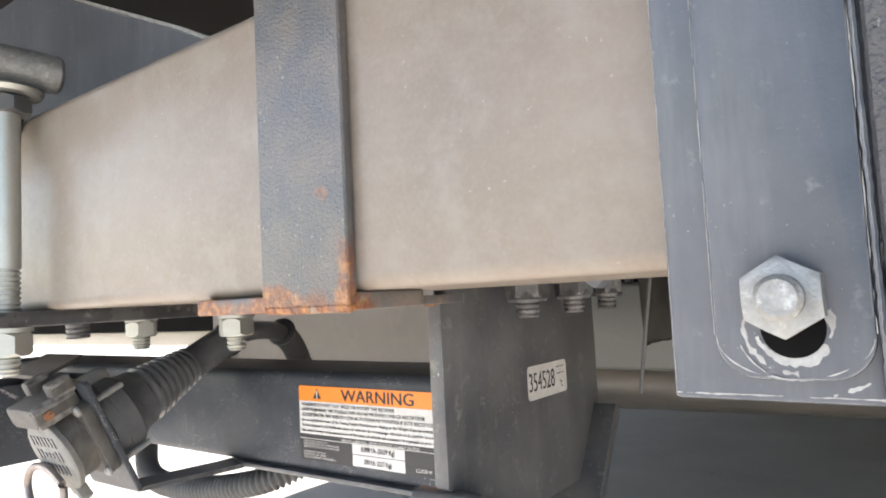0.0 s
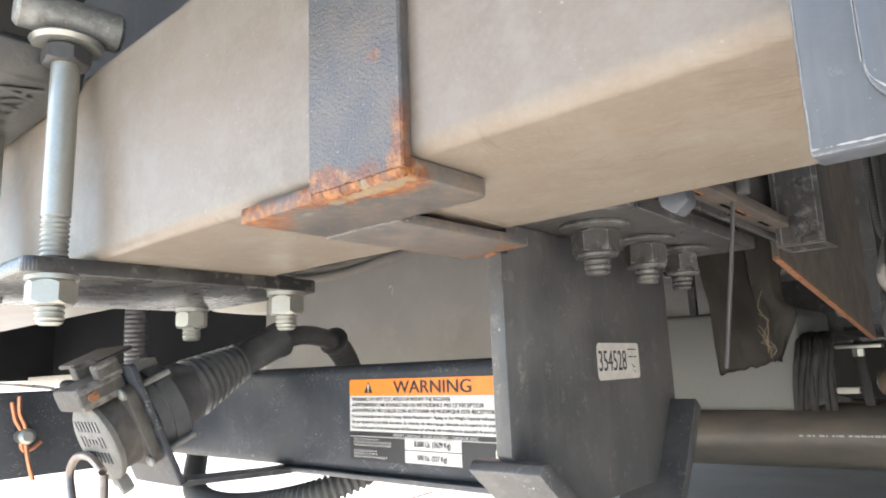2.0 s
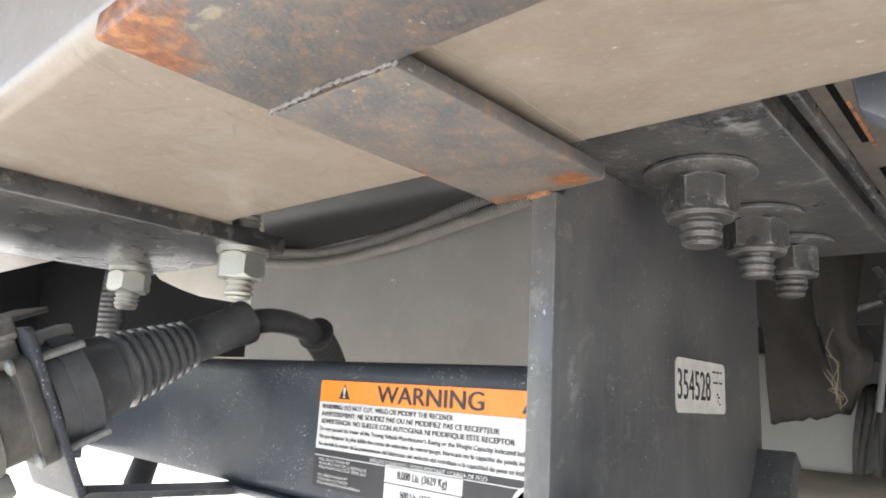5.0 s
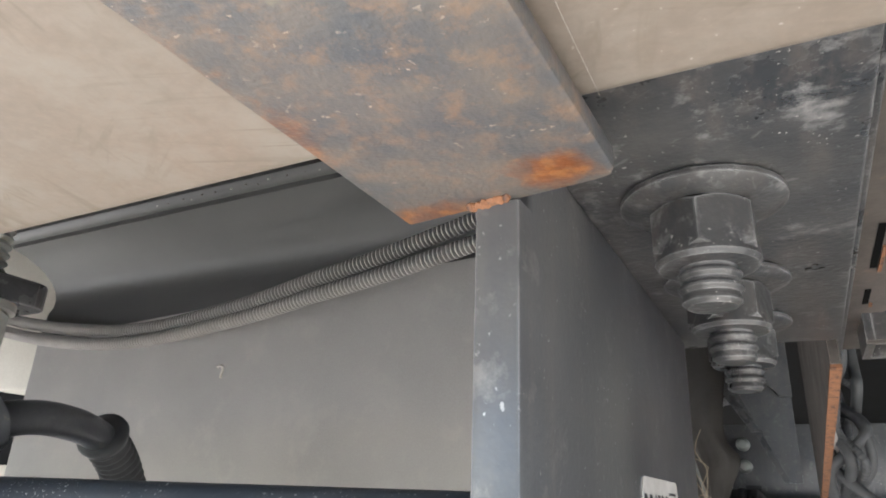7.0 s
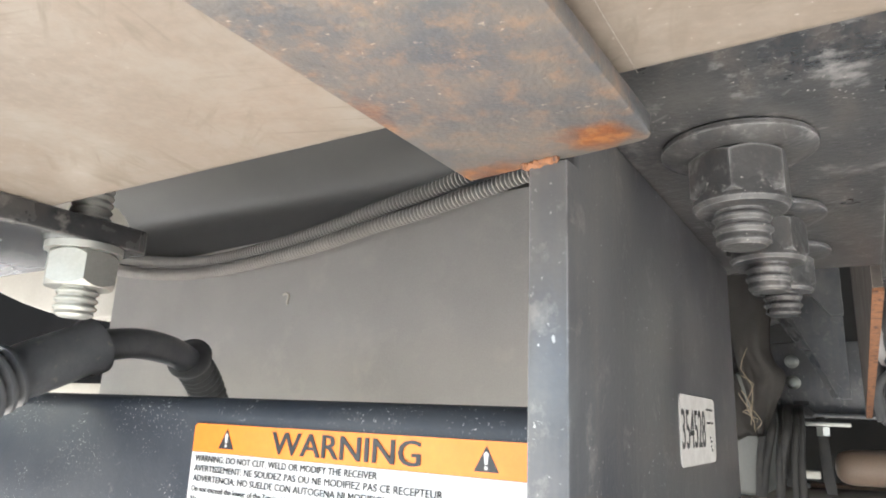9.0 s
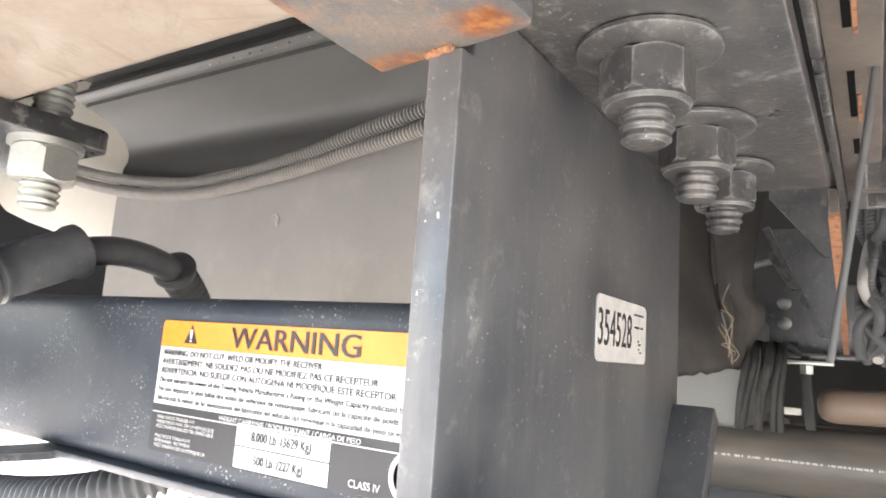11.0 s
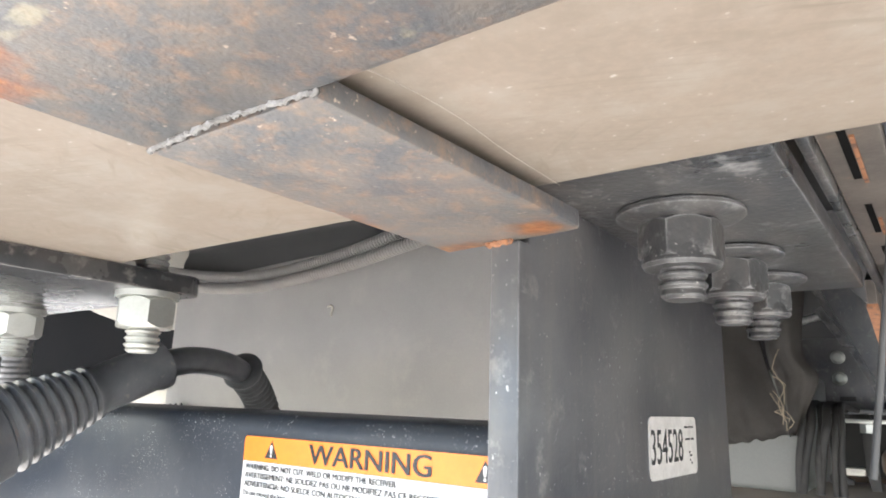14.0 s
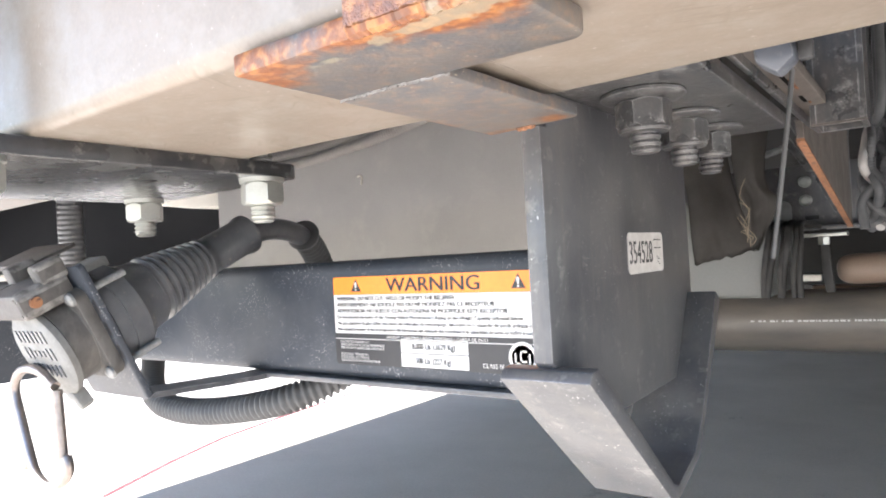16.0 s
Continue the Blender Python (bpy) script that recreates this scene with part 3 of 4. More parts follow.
# ---- clamp round the beam ----
clamp = thing("beam_clamp", (-5.4, 2.7, 0.95), "black clamp plate with zinc rods and nuts round the beam", "clamp", "beam clamps")
part("clamp_plate", prism(rounded(-6.42, -4.53, 1.68, 3.83, 0.08), 'z', 1.245, 1.346, 0.012, 2), PLATEBLACK, clamp)
for cx in (-4.66, -6.15):
    for cy in (1.88, 3.6):
        shank = part("rod", rod((cx, cy, 1.62), (cx, cy, 2.72), 0.085, 24), ZINC, clamp)
        part("thread", thread((cx, cy, 1.64), (cx, cy, 0.945), 0.083), ZINC, shank)
        part("washer", lathe((cx, cy, 1.245), (0, 0, -1), [(0, 0), (0, 0.15), (0.03, 0.15), (0.03, 0)], 28), ZINC, clamp)
        part("nut", hexnut((cx, cy, 1.215), (0, 0, -1), 0.147, 0.15, turn=cx * 3 + cy), ZINC, clamp)
        part("washer", lathe((cx, cy, 2.74), (0, 0, 1), [(0, 0), (0, 0.2), (0.03, 0.22), (0.05, 0.2), (0.05, 0)], 28), ZINC, clamp)
        part("nut", hexnut((cx, cy, 2.62), (0, 0, 1), 0.15, 0.11, turn=cx), CASTING, clamp)
    part("pin", rod((cx - 0.05, 1.58, 2.96), (cx + 0.05, 2.2, 2.94), 0.13, 28, 0.025), DULLZINC, clamp)
saddle = part("saddle", prism([(-6.9, 2.55), (-4.85, 2.55), (-4.75, 2.75), (-5.1, 2.95), (-6.9, 3.05)], 'y', 1.45, 2.055, 0.03, 2), CASTING, clamp)
lettering("lettering", "IN USA", 0.24, (-6.1, 1.86, 2.546), (1, 0, 0), (0, -1, 0), CASTING, saddle, 1.15, weight=0.05, lift=0.012)
copy_thing(clamp, Matrix.Translation(metres((-5.4 - 8.6, 2.7, 0.95))))

# ---- slotted mounting bracket and post ----
post = thing("frame_post", (0.3, 2.2, 1.02), "black undercoated steel post beside the beam", "post")
part("post_body", box(0.0, 0.7, 1.86, 2.05, 1.0, 4.29, 0.03, 2), ROUGHBLACK, post)
mount = thing("mounting_bracket", (-0.25, 1.95, 1.0), "blue-black painted steel mounting plate with slotted hole", "bracket")
part("base_plate", box(-0.505, 0.0, 1.955, 2.057, 1.0, 4.29, 0.012, 2), BLUEBLACK, mount)
part("pad_plate", prism(rounded(-0.382, -0.03, 1.06, 4.28, 0.1, (1, 1, 0, 0), 8), 'y', 1.925, 1.958, 0.008, 2), BLUEBLACK, mount)
# no opening is cut: a black disc on the pad paints its shade
part("slot", lathe((-0.2, 1.9225, 1.185), (0, -1, 0), [(0, 0), (0, 0.072), (0.003, 0.072), (0.003, 0)], 32), HOLE_SHADE, mount, "black disc painted for the shade in the slotted hole")
for r_, a0, a1, wide, seed in ((0.083, -165, 30, 0.016, 3), (0.081, -150, 25, 0.012, 12), (0.112, -190, -85, 0.011, 5), (0.128, -160, -70, 0.004, 9)):
    arc = [(-0.2 + r_ * math.cos(radians(a)), 1.187 + r_ * math.sin(radians(a))) for a in range(a0, a1, 2)]
    part("scraped_ring", flakes(arc, wide, 1.9245 - 0.0007 * (seed % 5), seed), FLAKE, mount, "pale scraped paint ring")
for line, wide, seed in (([(-0.383, 1.17 + 0.01 * k) for k in range(300)], 0.0013, 31), ([(-0.029, 1.17 + 0.01 * k) for k in range(300)], 0.0022, 32),
                         ([(-0.206 + 0.172 * math.cos(radians(a)), 1.165 + 0.103 * math.sin(radians(a))) for a in range(-178, 0, 2)], 0.0022, 33)):
    part("chipped_edge", flakes(line, wide, 1.9245, seed), FLAKE, mount, "thin chipped pale paint edge")
for line, wide, seed in (([(-0.5 + 0.004 * k, 1.016) for k in range(125)], 0.003, 41), ([(-0.13 + 0.003 * k, 1.02 + 0.0012 * k) for k in range(42)], 0.011, 43),
                         ([(-0.008, 1.01 + 0.004 * k) for k in range(100)], 0.006, 45), ([(-0.498, 1.02 + 0.01 * k) for k in range(300)], 0.001, 47)):
    part("chipped_edge", flakes(line, wide, 1.9545, seed), FLAKE, mount, "flaking pale paint")
part("weld_bead", bead((-0.015, 1.935, 1.0), (-0.03, 1.935, 4.2), 0.009, 8, 200, lumps=0.3), BLUEBLACK, mount)
bolt = part("bolt", rod((-0.21, 1.955, 1.262), (-0.21, 1.81, 1.262), 0.055, 28, 0.012), DULLZINC, mount, "galvanised bolt")
part("nut", hexnut((-0.21, 1.92, 1.262), (0, -1, 0), 0.1, 0.07, turn=0.5), DULLZINC, bolt)

# ---- receiver hitch ----
hitch = thing("receiver_bracket", (-2.5, 4.9, -0.95), "black steel hitch side bracket bolted under the chassis", "hitch bracket")
part("side_plate", prism([(3.585, 1.262), (3.585, 0.08), (3.74, -0.02), (4.1, -0.2), (4.5, -0.33), (5.86, -0.31), (5.95, -0.22), (5.95, 1.45), (3.66, 1.45), (3.66, 1.262)],
                         'x', -2.62, -2.51, 0.012, 2), BLACK, hitch)
part("weld_bead", bead((-2.64, 3.59, 1.258), (-2.53, 3.575, 1.26), 0.013, 21, 14, lumps=0.5), RUST, hitch, "rusty spot of weld")
part("top_plate", box(-2.64, -1.79, 3.40, 6.12, 1.452, 1.55, 0.012, 2), DUSTY, hitch)
for by in (4.17, 4.93, 5.6):
    stud = part("bolt", thread((-2.19 - 0.02 * (by - 4.17), by, 1.45), (-2.19 - 0.02 * (by - 4.17), by, 1.13), 0.084, 0.036, 0.010), DUSTY, hitch)
    bx = -2.19 - 0.02 * (by - 4.17)
    part("washer", lathe((bx, by, 1.452), (0, 0, -1), [(0, 0), (0, 0.212), (0.01, 0.222), (0.024, 0.222), (0.036, 0.2), (0.044, 0.165), (0.046, 0)], 40), DUSTY, stud)
    part("nut", hexnut((bx, by, 1.41), (0, 0, -1), 0.149, 0.15, turn=by, chamfer=0.12), DUSTY, stud)
    part("nut_skirt", lathe((bx, by, 1.34), (0, 0, -1), [(0, 0.124), (0.05, 0.133), (0.085, 0.138), (0.1, 0.128), (0.104, 0)], 36), DUSTY, stud)
part("chain_loop", prism([(3.58, 0.05), (3.66, 0.06), (4.66, -0.8), (4.74, -0.83), (5.1, -0.73), (5.3, -0.55), (5.85, 0.28), (5.95, 0.2), (5.36, -0.6), (5.2, -0.78), (4.72, -0.92), (4.6, -0.88), (3.54, 0.0)],
                         'x', -2.8, -2.3, 0.012, 2), BLACK, hitch)
tube = thing("receiver_tube", (-6, 5, -0.33), "black powder-coated square hitch cross tube", "hitch tube")
part("tube_body", box(-12, -2.625, 4.49, 5.49, -0.29, 0.66, 0.1, 4), GLOSSBLACK, tube, sharp=60)
part("bottom_strip", box(-5.9, -2.63, 4.455, 5.4, -0.33, -0.288, 0.008), BLACK, tube)
part("weld_bead", bead((-2.63, 4.49, -0.2), (-2.63, 4.49, 0.58), 0.028, 15, 40, lumps=0.4), BLACK, tube)
part("weld_bead", bead((-2.63, 4.56, 0.665), (-2.63, 5.45, 0.665), 0.028, 16, 40, lumps=0.4), BLACK, tube)

# ---- warning label ----
LX, LZ, LY = -4.93, 0.53, 4.4845
label = thing("warning_label", (LX + 1, LY, LZ - 0.7), "orange, white and black hitch warning sticker on the tube", "warning label")
part("black_sheet", prism(rounded(LX, LX + 1.985, LZ - 0.70, LZ, 0.03), 'y', LY, LY + 0.005), INK_AND_SLOT, label)
part("orange_band", prism(rounded(LX + 0.006, LX + 1.98, LZ - 0.145, LZ - 0.005, 0.025, (0, 0, 1, 1)), 'y', LY - 0.003, LY), ORANGE, label)
part("white_field", box(LX + 0.006, LX + 1.98, LY - 0.003, LY, LZ - 0.452, LZ - 0.147), WHITE, label)
part("white_line", box(LX + 0.006, LX + 1.98, LY - 0.003, LY, LZ - 0.498, LZ - 0.493), WHITE, label)
for z0 in (LZ - 0.585, LZ - 0.69):
    part("weight_box", box(LX + 0.69, LX + 1.30, LY - 0.003, LY, z0, z0 + 0.098), WHITE, label)
RIGHT, UPW, FRONT = (1, 0, 0), (0, 0, 1), LY - 0.008
lettering("heading", "WARNING", 0.104, (LX + 0.575, FRONT, LZ - 0.125), RIGHT, UPW, INK_AND_SLOT, label, 0.85, weight=0.034, apart=1)
for i, (words, wide, high) in enumerate((("WARNING: DO NOT CUT, WELD OR MODIFY THE RECEIVER", 1.17, 0.031), ("AVERTISSEMENT: NE SOUDEZ PAS OU NE MODIFIEZ PAS CE RECEPTEUR", 1.5, 0.031),
                                         ("ADVERTENCIA: NO SUELDE CON AUTOGENA NI MODIFIQUE ESTE RECEPTOR", 1.6, 0.031),
                                         ("Do not exceed the lower of the Towing Vehicle Manufacturer's Rating or the Weight Capacity indicated below.", 1.72, 0.027),
                                         ("Ne pas depasser la plus faible des notes de vehicules de remorquage, fabricant ou la capacite de poids indique ci-dessous.", 1.93, 0.027),
                                         ("No exceda la menor de las puntuaciones del fabricante del vehiculo del remolque o la capacidad de peso se indica a continuacion.", 1.93, 0.027))):
    lettering("text_line", words, high, (LX + 0.04, FRONT, LZ - 0.192 - 0.048 * i), RIGHT, UPW, INK_AND_SLOT, label, wide, weight=0.01)
lettering("text_line", "WEIGHT CARRYING / POIDS PORTANT / CARGA DE PESO", 0.024, (LX + 0.55, FRONT + 0.002, LZ - 0.487), RIGHT, UPW, WHITE, label, 0.92, weight=0)
for i, words in enumerate(("MAX GROSS TRAILER WT", "POIDS BRUT MAX. DE LA REMORQUE", "PESO MAXIMO BRUTO DEL REMOLQUE", "", "MAX GROSS TONGUE WT", "POIDS MAX. AU TIMON", "PESO MAXIMO DE LA HORQUILLA")):
    if words:
        lettering("text_line", words, 0.017, (LX + 0.06, FRONT + 0.002, LZ - 0.527 - 0.0245 * i), RIGHT, UPW, WHITE, label, 0.0155 * len(words), weight=0)
lettering("weight", "8,000 Lb. (3629 Kg)", 0.045, (LX + 0.80, FRONT, LZ - 0.557), RIGHT, UPW, INK_AND_SLOT, label, 0.39, weight=0.02)
lettering("weight", "500 Lb. (227 Kg)", 0.042, (LX + 0.83, FRONT, LZ - 0.662), RIGHT, UPW, INK_AND_SLOT, label, 0.32, weight=0.02)
lettering("class_mark", "CLASS IV", 0.032, (LX + 1.42, FRONT + 0.002, LZ - 0.665), RIGHT, UPW, WHITE, label, 0.17, weight=0)
part("round_mark", lathe((LX + 1.735, LY, LZ - 0.585), (0, -1, 0), [(0, 0.085), (0.004, 0.085), (0.004, 0.107), (0, 0.107)], 40), WHITE, label)
for x0, x1, z0, z1 in ((-0.062, -0.05, -0.045, 0.03), (-0.062, -0.02, -0.045, -0.032), (-0.02, -0.008, -0.03, 0.05), (-0.02, 0.03, 0.038, 0.05), (-0.02, 0.03, -0.03, -0.018), (0.045, 0.057, -0.04, 0.03)):
    part("round_mark_bar", box(LX + 1.735 + x0, LX + 1.735 + x1, LY - 0.004, LY, LZ - 0.585 + z0, LZ - 0.585 + z1), WHITE, label)
for ix in (LX + 0.256, LX + 1.731):
    tri = part("hazard_triangle", prism([(ix - 0.055, LZ - 0.122), (ix + 0.055, LZ - 0.122), (ix, LZ - 0.024)], 'y', LY - 0.005, LY - 0.003), INK_AND_SLOT, label)
    part("exclamation_mark", prism([(ix - 0.006, LZ - 0.095), (ix + 0.006, LZ - 0.095), (ix + 0.011, LZ - 0.055), (ix, LZ - 0.045), (ix - 0.011, LZ - 0.055)], 'y', LY - 0.007, LY - 0.005), WHITE, tri)
    part("exclamation_dot", box(ix - 0.007, ix + 0.007, LY - 0.007, LY - 0.005, LZ - 0.114, LZ - 0.101), WHITE, tri)

# ---- number sticker on the side plate ----
sticker = thing("number_sticker", (-2.507, 4.98, 0.465), "small worn white sticker with black number on the bracket", "sticker")
part("paper", prism(rounded(4.66, 5.315, 0.465, 0.727, 0.035), 'x', -2.5095, -2.505), GREYPAPER, sticker)
lettering("number", "354528", 0.145, (-2.504, 4.68, 0.53), (0, 1, 0), (0, 0, 1), INK_AND_SLOT, sticker, 0.42, weight=0.02, apart=1)
for y0, wide, z0 in ((5.13, 0.05, 0.675), (5.19, 0.04, 0.675), (5.24, 0.03, 0.675), (5.14, 0.07, 0.62), (5.23, 0.04, 0.62), (5.19, 0.02, 0.56), (5.2, 0.035, 0.545), (5.2, 0.015, 0.525), (5.22, 0.02, 0.51)):
    part("print_bar", box(-2.5055, -2.504, y0, y0 + wide, z0, z0 + 0.009), INK_AND_SLOT, sticker)

# ---- grey tank with conduits behind ----
tank = thing("storage_tank", (-6.6, 8, -0.5), "dark grey moulded tank with a ribbed upper edge", "tank")
def rising(bm):
    """Lets the line where the tank turns dark climb towards the hitch bracket."""
    for v in bm.verts:
        if 2.4 < v.co.z < 2.43:
            v.co.z += 0.05 * (v.co.x + 7)
    return bm


part("tank_side", rising(prism([(7.1, -0.5), (7.1, 2.42), (7.9, 2.42), (7.9, -0.5)], 'x', -10.1, -3.6)), TANK, tank)
part("tank_cove", rising(prism([(7.1, 2.422), (7.135, 2.6), (7.18, 2.7), (7.185, 2.8), (7.15, 2.9), (7.08, 2.99), (6.97, 3.08), (6.83, 3.15), (6.68, 3.21), (6.52, 3.25), (6.52, 3.3), (7.9, 3.3), (7.9, 2.422)], 'x', -10.1, -3.6)), TANKSHADE, tank, "ribbed upper edge coloured dark for its shade", 50)
part("tank_rib", prism([(6.5, 3.302), (6.43, 3.325), (6.4, 3.37), (6.42, 3.43), (6.47, 3.46), (7.9, 3.46), (7.9, 3.302)], 'x', -10.2, -3.6), TANKSHADE, tank, "ribbed upper edge coloured dark for its shade", 50)
part("tank_rib", prism([(6.6, 3.462), (6.57, 3.5), (6.57, 3.58), (6.6, 3.62), (7.9, 3.62), (7.9, 3.462)], 'x', -10.2, -3.6), TANKSHADE, tank, "ribbed upper edge coloured dark for its shade", 50)
part("tank_flange", prism([(6.2, 3.622), (6.12, 3.68), (6.12, 3.78), (6.2, 3.8), (6.2, 4.29), (7.9, 4.29), (7.9, 3.622)], 'x', -10.2, -3.6), TANKSHADE, tank, "ribbed upper edge coloured dark for its shade")
solid("dry_curl", hose([(-7.05, 7.094, 1.775), (-7.0, 7.088, 1.79), (-6.965, 7.09, 1.755), (-6.985, 7.092, 1.70), (-6.98, 7.094, 1.665)], 0.013, step=0.02), BEIGE, "tiny pale dry curl stuck on the tank", "debris", sharp=80)
for k in range(14):
    rnd = random.Random(300 + k)
    cx, cy, r_ = -7.6 + 0.17 * k + 0.1 * rnd.random(), 6.41 + 0.04 * rnd.random(), 0.008 + 0.012 * rnd.random()
    solid("crumb", lathe((cx, cy, 3.325 - r_ * 0.4), (rnd.uniform(-1, 1), rnd.uniform(-1, 1), 0.4), [(0, 0), (r_ * 0.3, r_), (r_, r_ * 0.8), (r_ * 1.4, 0)], 6), BEIGE if k % 3 == 0 else BROWNDUST,
          "crumb of dry dirt caught on the tank rib", "debris", group="crumbs on the tank rib")
for dz, dy in ((0.0, 0.0), (0.155, 0.02)):
    solid("conduit", hose([(-12, 6.85 + dy, 2.75 + dz), (-10.3, 6.85 + dy, 2.32 + dz), (-9, 6.85 + dy, 2.1 + dz), (-7.9, 6.85 + dy, 2.05 + dz * 0.85), (-6.54, 6.8, 2.15 + dz * 0.85), (-5.64, 6.75, 2.27 + dz), (-4.95, 6.72, 2.36 + dz * 1.1), (-3.9, 6.66, 2.53 + dz * 1.3), (-3.3, 6.6, 2.65 + dz * 1.3)],
                          0.07, 0.038, 0.04, 12), GREYLOOM, "grey corrugated conduit hung along the tank", "conduit", group="conduits", sharp=30)

# ---- panel above the beam ----
bulkhead = thing("steel_bulkhead", (-10, 2.74, 2.685), "blue-black steel bulkhead standing on the beam", "bulkhead")
part("panel", prism([(-23, 2.685), (-2.9, 2.685), (-3.96, 3.22), (-5.4, 3.87), (-6.3, 4.29), (-23, 4.29)], 'y', 2.7, 2.78), BLUEBLACK, bulkhead)
# added zinc strip, stands in for the sunlit highlight on the panel edge
part("edge_glint", prism([(-2.93, 2.705), (-3.98, 3.235), (-5.42, 3.885), (-6.28, 4.29), (-6.22, 4.29), (-5.39, 3.9), (-3.95, 3.25), (-2.9, 2.72)], 'y', 2.69, 2.9), DULLZINC, bulkhead, "pale strip for the bright highlight along the edge")

# ---- trailer socket with its boot and cable ----
C = Vector((-6.2, 3.1, 0.25))
AX = Vector((0.0, 0.905, 0.425)).normalized()
SX = Vector((1, 0, 0)) - AX * AX.x
SX.normalize()
SU = SX.cross(AX)


def on_socket(right, up, out):
    """A place on the socket: right and up in its face, out along its axis away from the cable."""
    return C + SX * right + SU * up - AX * out


def slab(outline, out0, out1, bevel=0.0, bm=None):
    """An outline in the socket's face drawn out along its axis."""
    own = bmesh.new()
    low = [own.verts.new(on_socket(a, b, out0)) for a, b in outline]
    high = [own.verts.new(on_socket(a, b, out1)) for a, b in outline]
    own.faces.new(low)
    own.faces.new(high)
    for i in range(len(low)):
        j = (i + 1) % len(low)
        own.faces.new((low[i], low[j], high[j], high[i]))
    bmesh.ops.recalc_face_normals(own, faces=list(own.faces))
    if bevel:
        bmesh.ops.bevel(own, geom=list(own.edges), offset=bevel, segments=2, profile=0.5, affect='EDGES')
    return joined(bm, own)


socket = thing("trailer_socket", tuple(on_socket(0, -0.5, 0)), "black trailer wiring socket with worn grey hinged cover", "trailer socket")
plate = part("mounting_plate", slab(rounded(-0.46, 0.40, -0.62, 0.52, 0.04), -0.05, 0.0, 0.008), GLOSSBLACK, socket)
low_edge = on_socket(0, -0.62, -0.02)
part("foot_flange", prism([(low_edge.y - 0.02, low_edge.z), (low_edge.y + 0.03, low_edge.z + 0.04), (4.4, -0.30), (5.0, -0.30), (5.0, -0.345), (4.4, -0.345)], 'x', C.x + 0.05, C.x + 0.40), BLACK, socket)
part("top_flange", slab(rounded(-1.1, -0.36, 0.525, 0.565, 0.01, n=2), -0.4, 0.0, 0.006), WORNBLACK, socket)
part("housing", slab(rounded(-0.36, 0.34, -0.36, 0.36, 0.1, n=5), 0.0, 0.1, 0.015), WORNBLACK, socket)
part("barrel", lathe(on_socket(-0.01, 0, 0.1), -AX, [(0, 0.33), (0.16, 0.33), (0.16, 0)], 36), WORNBLACK, socket)
cover = part("cover", lathe(on_socket(-0.01, -0.02, 0.27), -AX, [(0, 0), (0, 0.35), (0.05, 0.36), (0.07, 0.33), (0.07, 0)], 40), COVER, socket, "worn grey round cover")
for row, dv in enumerate((0.14, 0.0, -0.14)):
    for k in range(7):
        h0 = 0.05 if row == 1 and 2 <= k <= 4 else 0.1
        part("rib", slab(rounded(-0.235 + k * 0.068, -0.205 + k * 0.068, dv - h0 / 2, dv + h0 / 2, 0.01, n=2), 0.336, 0.35), RUBBER, cover)
part("hinge_block", slab(rounded(-0.28, 0.26, 0.30, 0.50, 0.05, n=4), 0.02, 0.40, 0.03), WORNBLACK, socket)
part("hinge_lug", slab(rounded(-0.3, -0.16, 0.46, 0.62, 0.04, n=4), 0.0, 0.2, 0.02), WORNBLACK, socket)
part("hinge_lug", slab(rounded(0.12, 0.26, 0.46, 0.62, 0.04, n=4), 0.0, 0.2, 0.02), WORNBLACK, socket)
part("hinge_pin", rod(on_socket(-0.32, 0.4, 0.3), on_socket(0.29, 0.4, 0.3), 0.04, 14), RUST, socket)
part("latch", slab([(0.0, -0.34), (0.12, -0.34), (0.16, -0.46), (0.1, -0.5), (0.06, -0.42), (0.0, -0.42)], 0.24, 0.34, 0.01), COVER, socket)
for a, b in ((0.31, 0.31), (0.31, -0.3), (-0.33, 0.31), (-0.33, -0.3)):
    screw = part("screw", lathe(on_socket(a, b, 0.1), -AX, [(0, 0.05), (0.02, 0.05), (0.035, 0.03), (0.04, 0)], 18), DULLZINC, socket)
    part("shank", rod(on_socket(a, b, -0.05), on_socket(a, b, -0.32), 0.028, 12), DULLZINC, screw)
# slots as black pieces on the plate, their inner shade put in colour
for dv in (-0.18, 0.02, 0.2):
    part("slot", slab(rounded(0.352, 0.392, dv - 0.07, dv + 0.05, 0.012, n=2), 0.0005, 0.004), INK_AND_SLOT, plate)
boot_line = [(0, 0.3), (0.02, 0.37), (0.16, 0.38), (0.2, 0.36), (0.32, 0.345), (0.36, 0.30), (0.5, 0.285)]
r0 = 0.285
for k in range(8):
    base, rr = 0.52 + k * 0.075, r0 - 0.0135 * k
    boot_line += [(base, rr - 0.035), (base + 0.02, rr - 0.035), (base + 0.038, rr), (base + 0.062, rr)]
boot_line += [(1.14, 0.165), (1.2, 0.17), (1.55, 0.17), (1.59, 0.188), (1.645, 0.188), (1.665, 0.15), (1.665, 0)]
part("boot", lathe(on_socket(0, 0, -0.05), AX, boot_line, 40), RUBBER, socket, "ribbed black rubber boot", sharp=50)
part("collar", lathe(on_socket(0, 0, -0.17), AX, [(0, 0.383), (0.0, 0.4), (0.14, 0.395), (0.14, 0.37)], 40), RUBBER, socket)
part("locking_tab", slab(rounded(-0.16, 0.1, 0.36, 0.44, 0.02, n=3), -0.36, -0.1, 0.012), COVER, socket)
end = on_socket(0, 0, -1.64)
solid("cable_loom", hose([tuple(end), (-6.27, 4.95, 1.02), (-6.42, 5.4, 1.0), (-6.6, 5.78, 0.9)], 0.108), RUBBER, "smooth black cable leaving the socket boot", "cable", sharp=80)
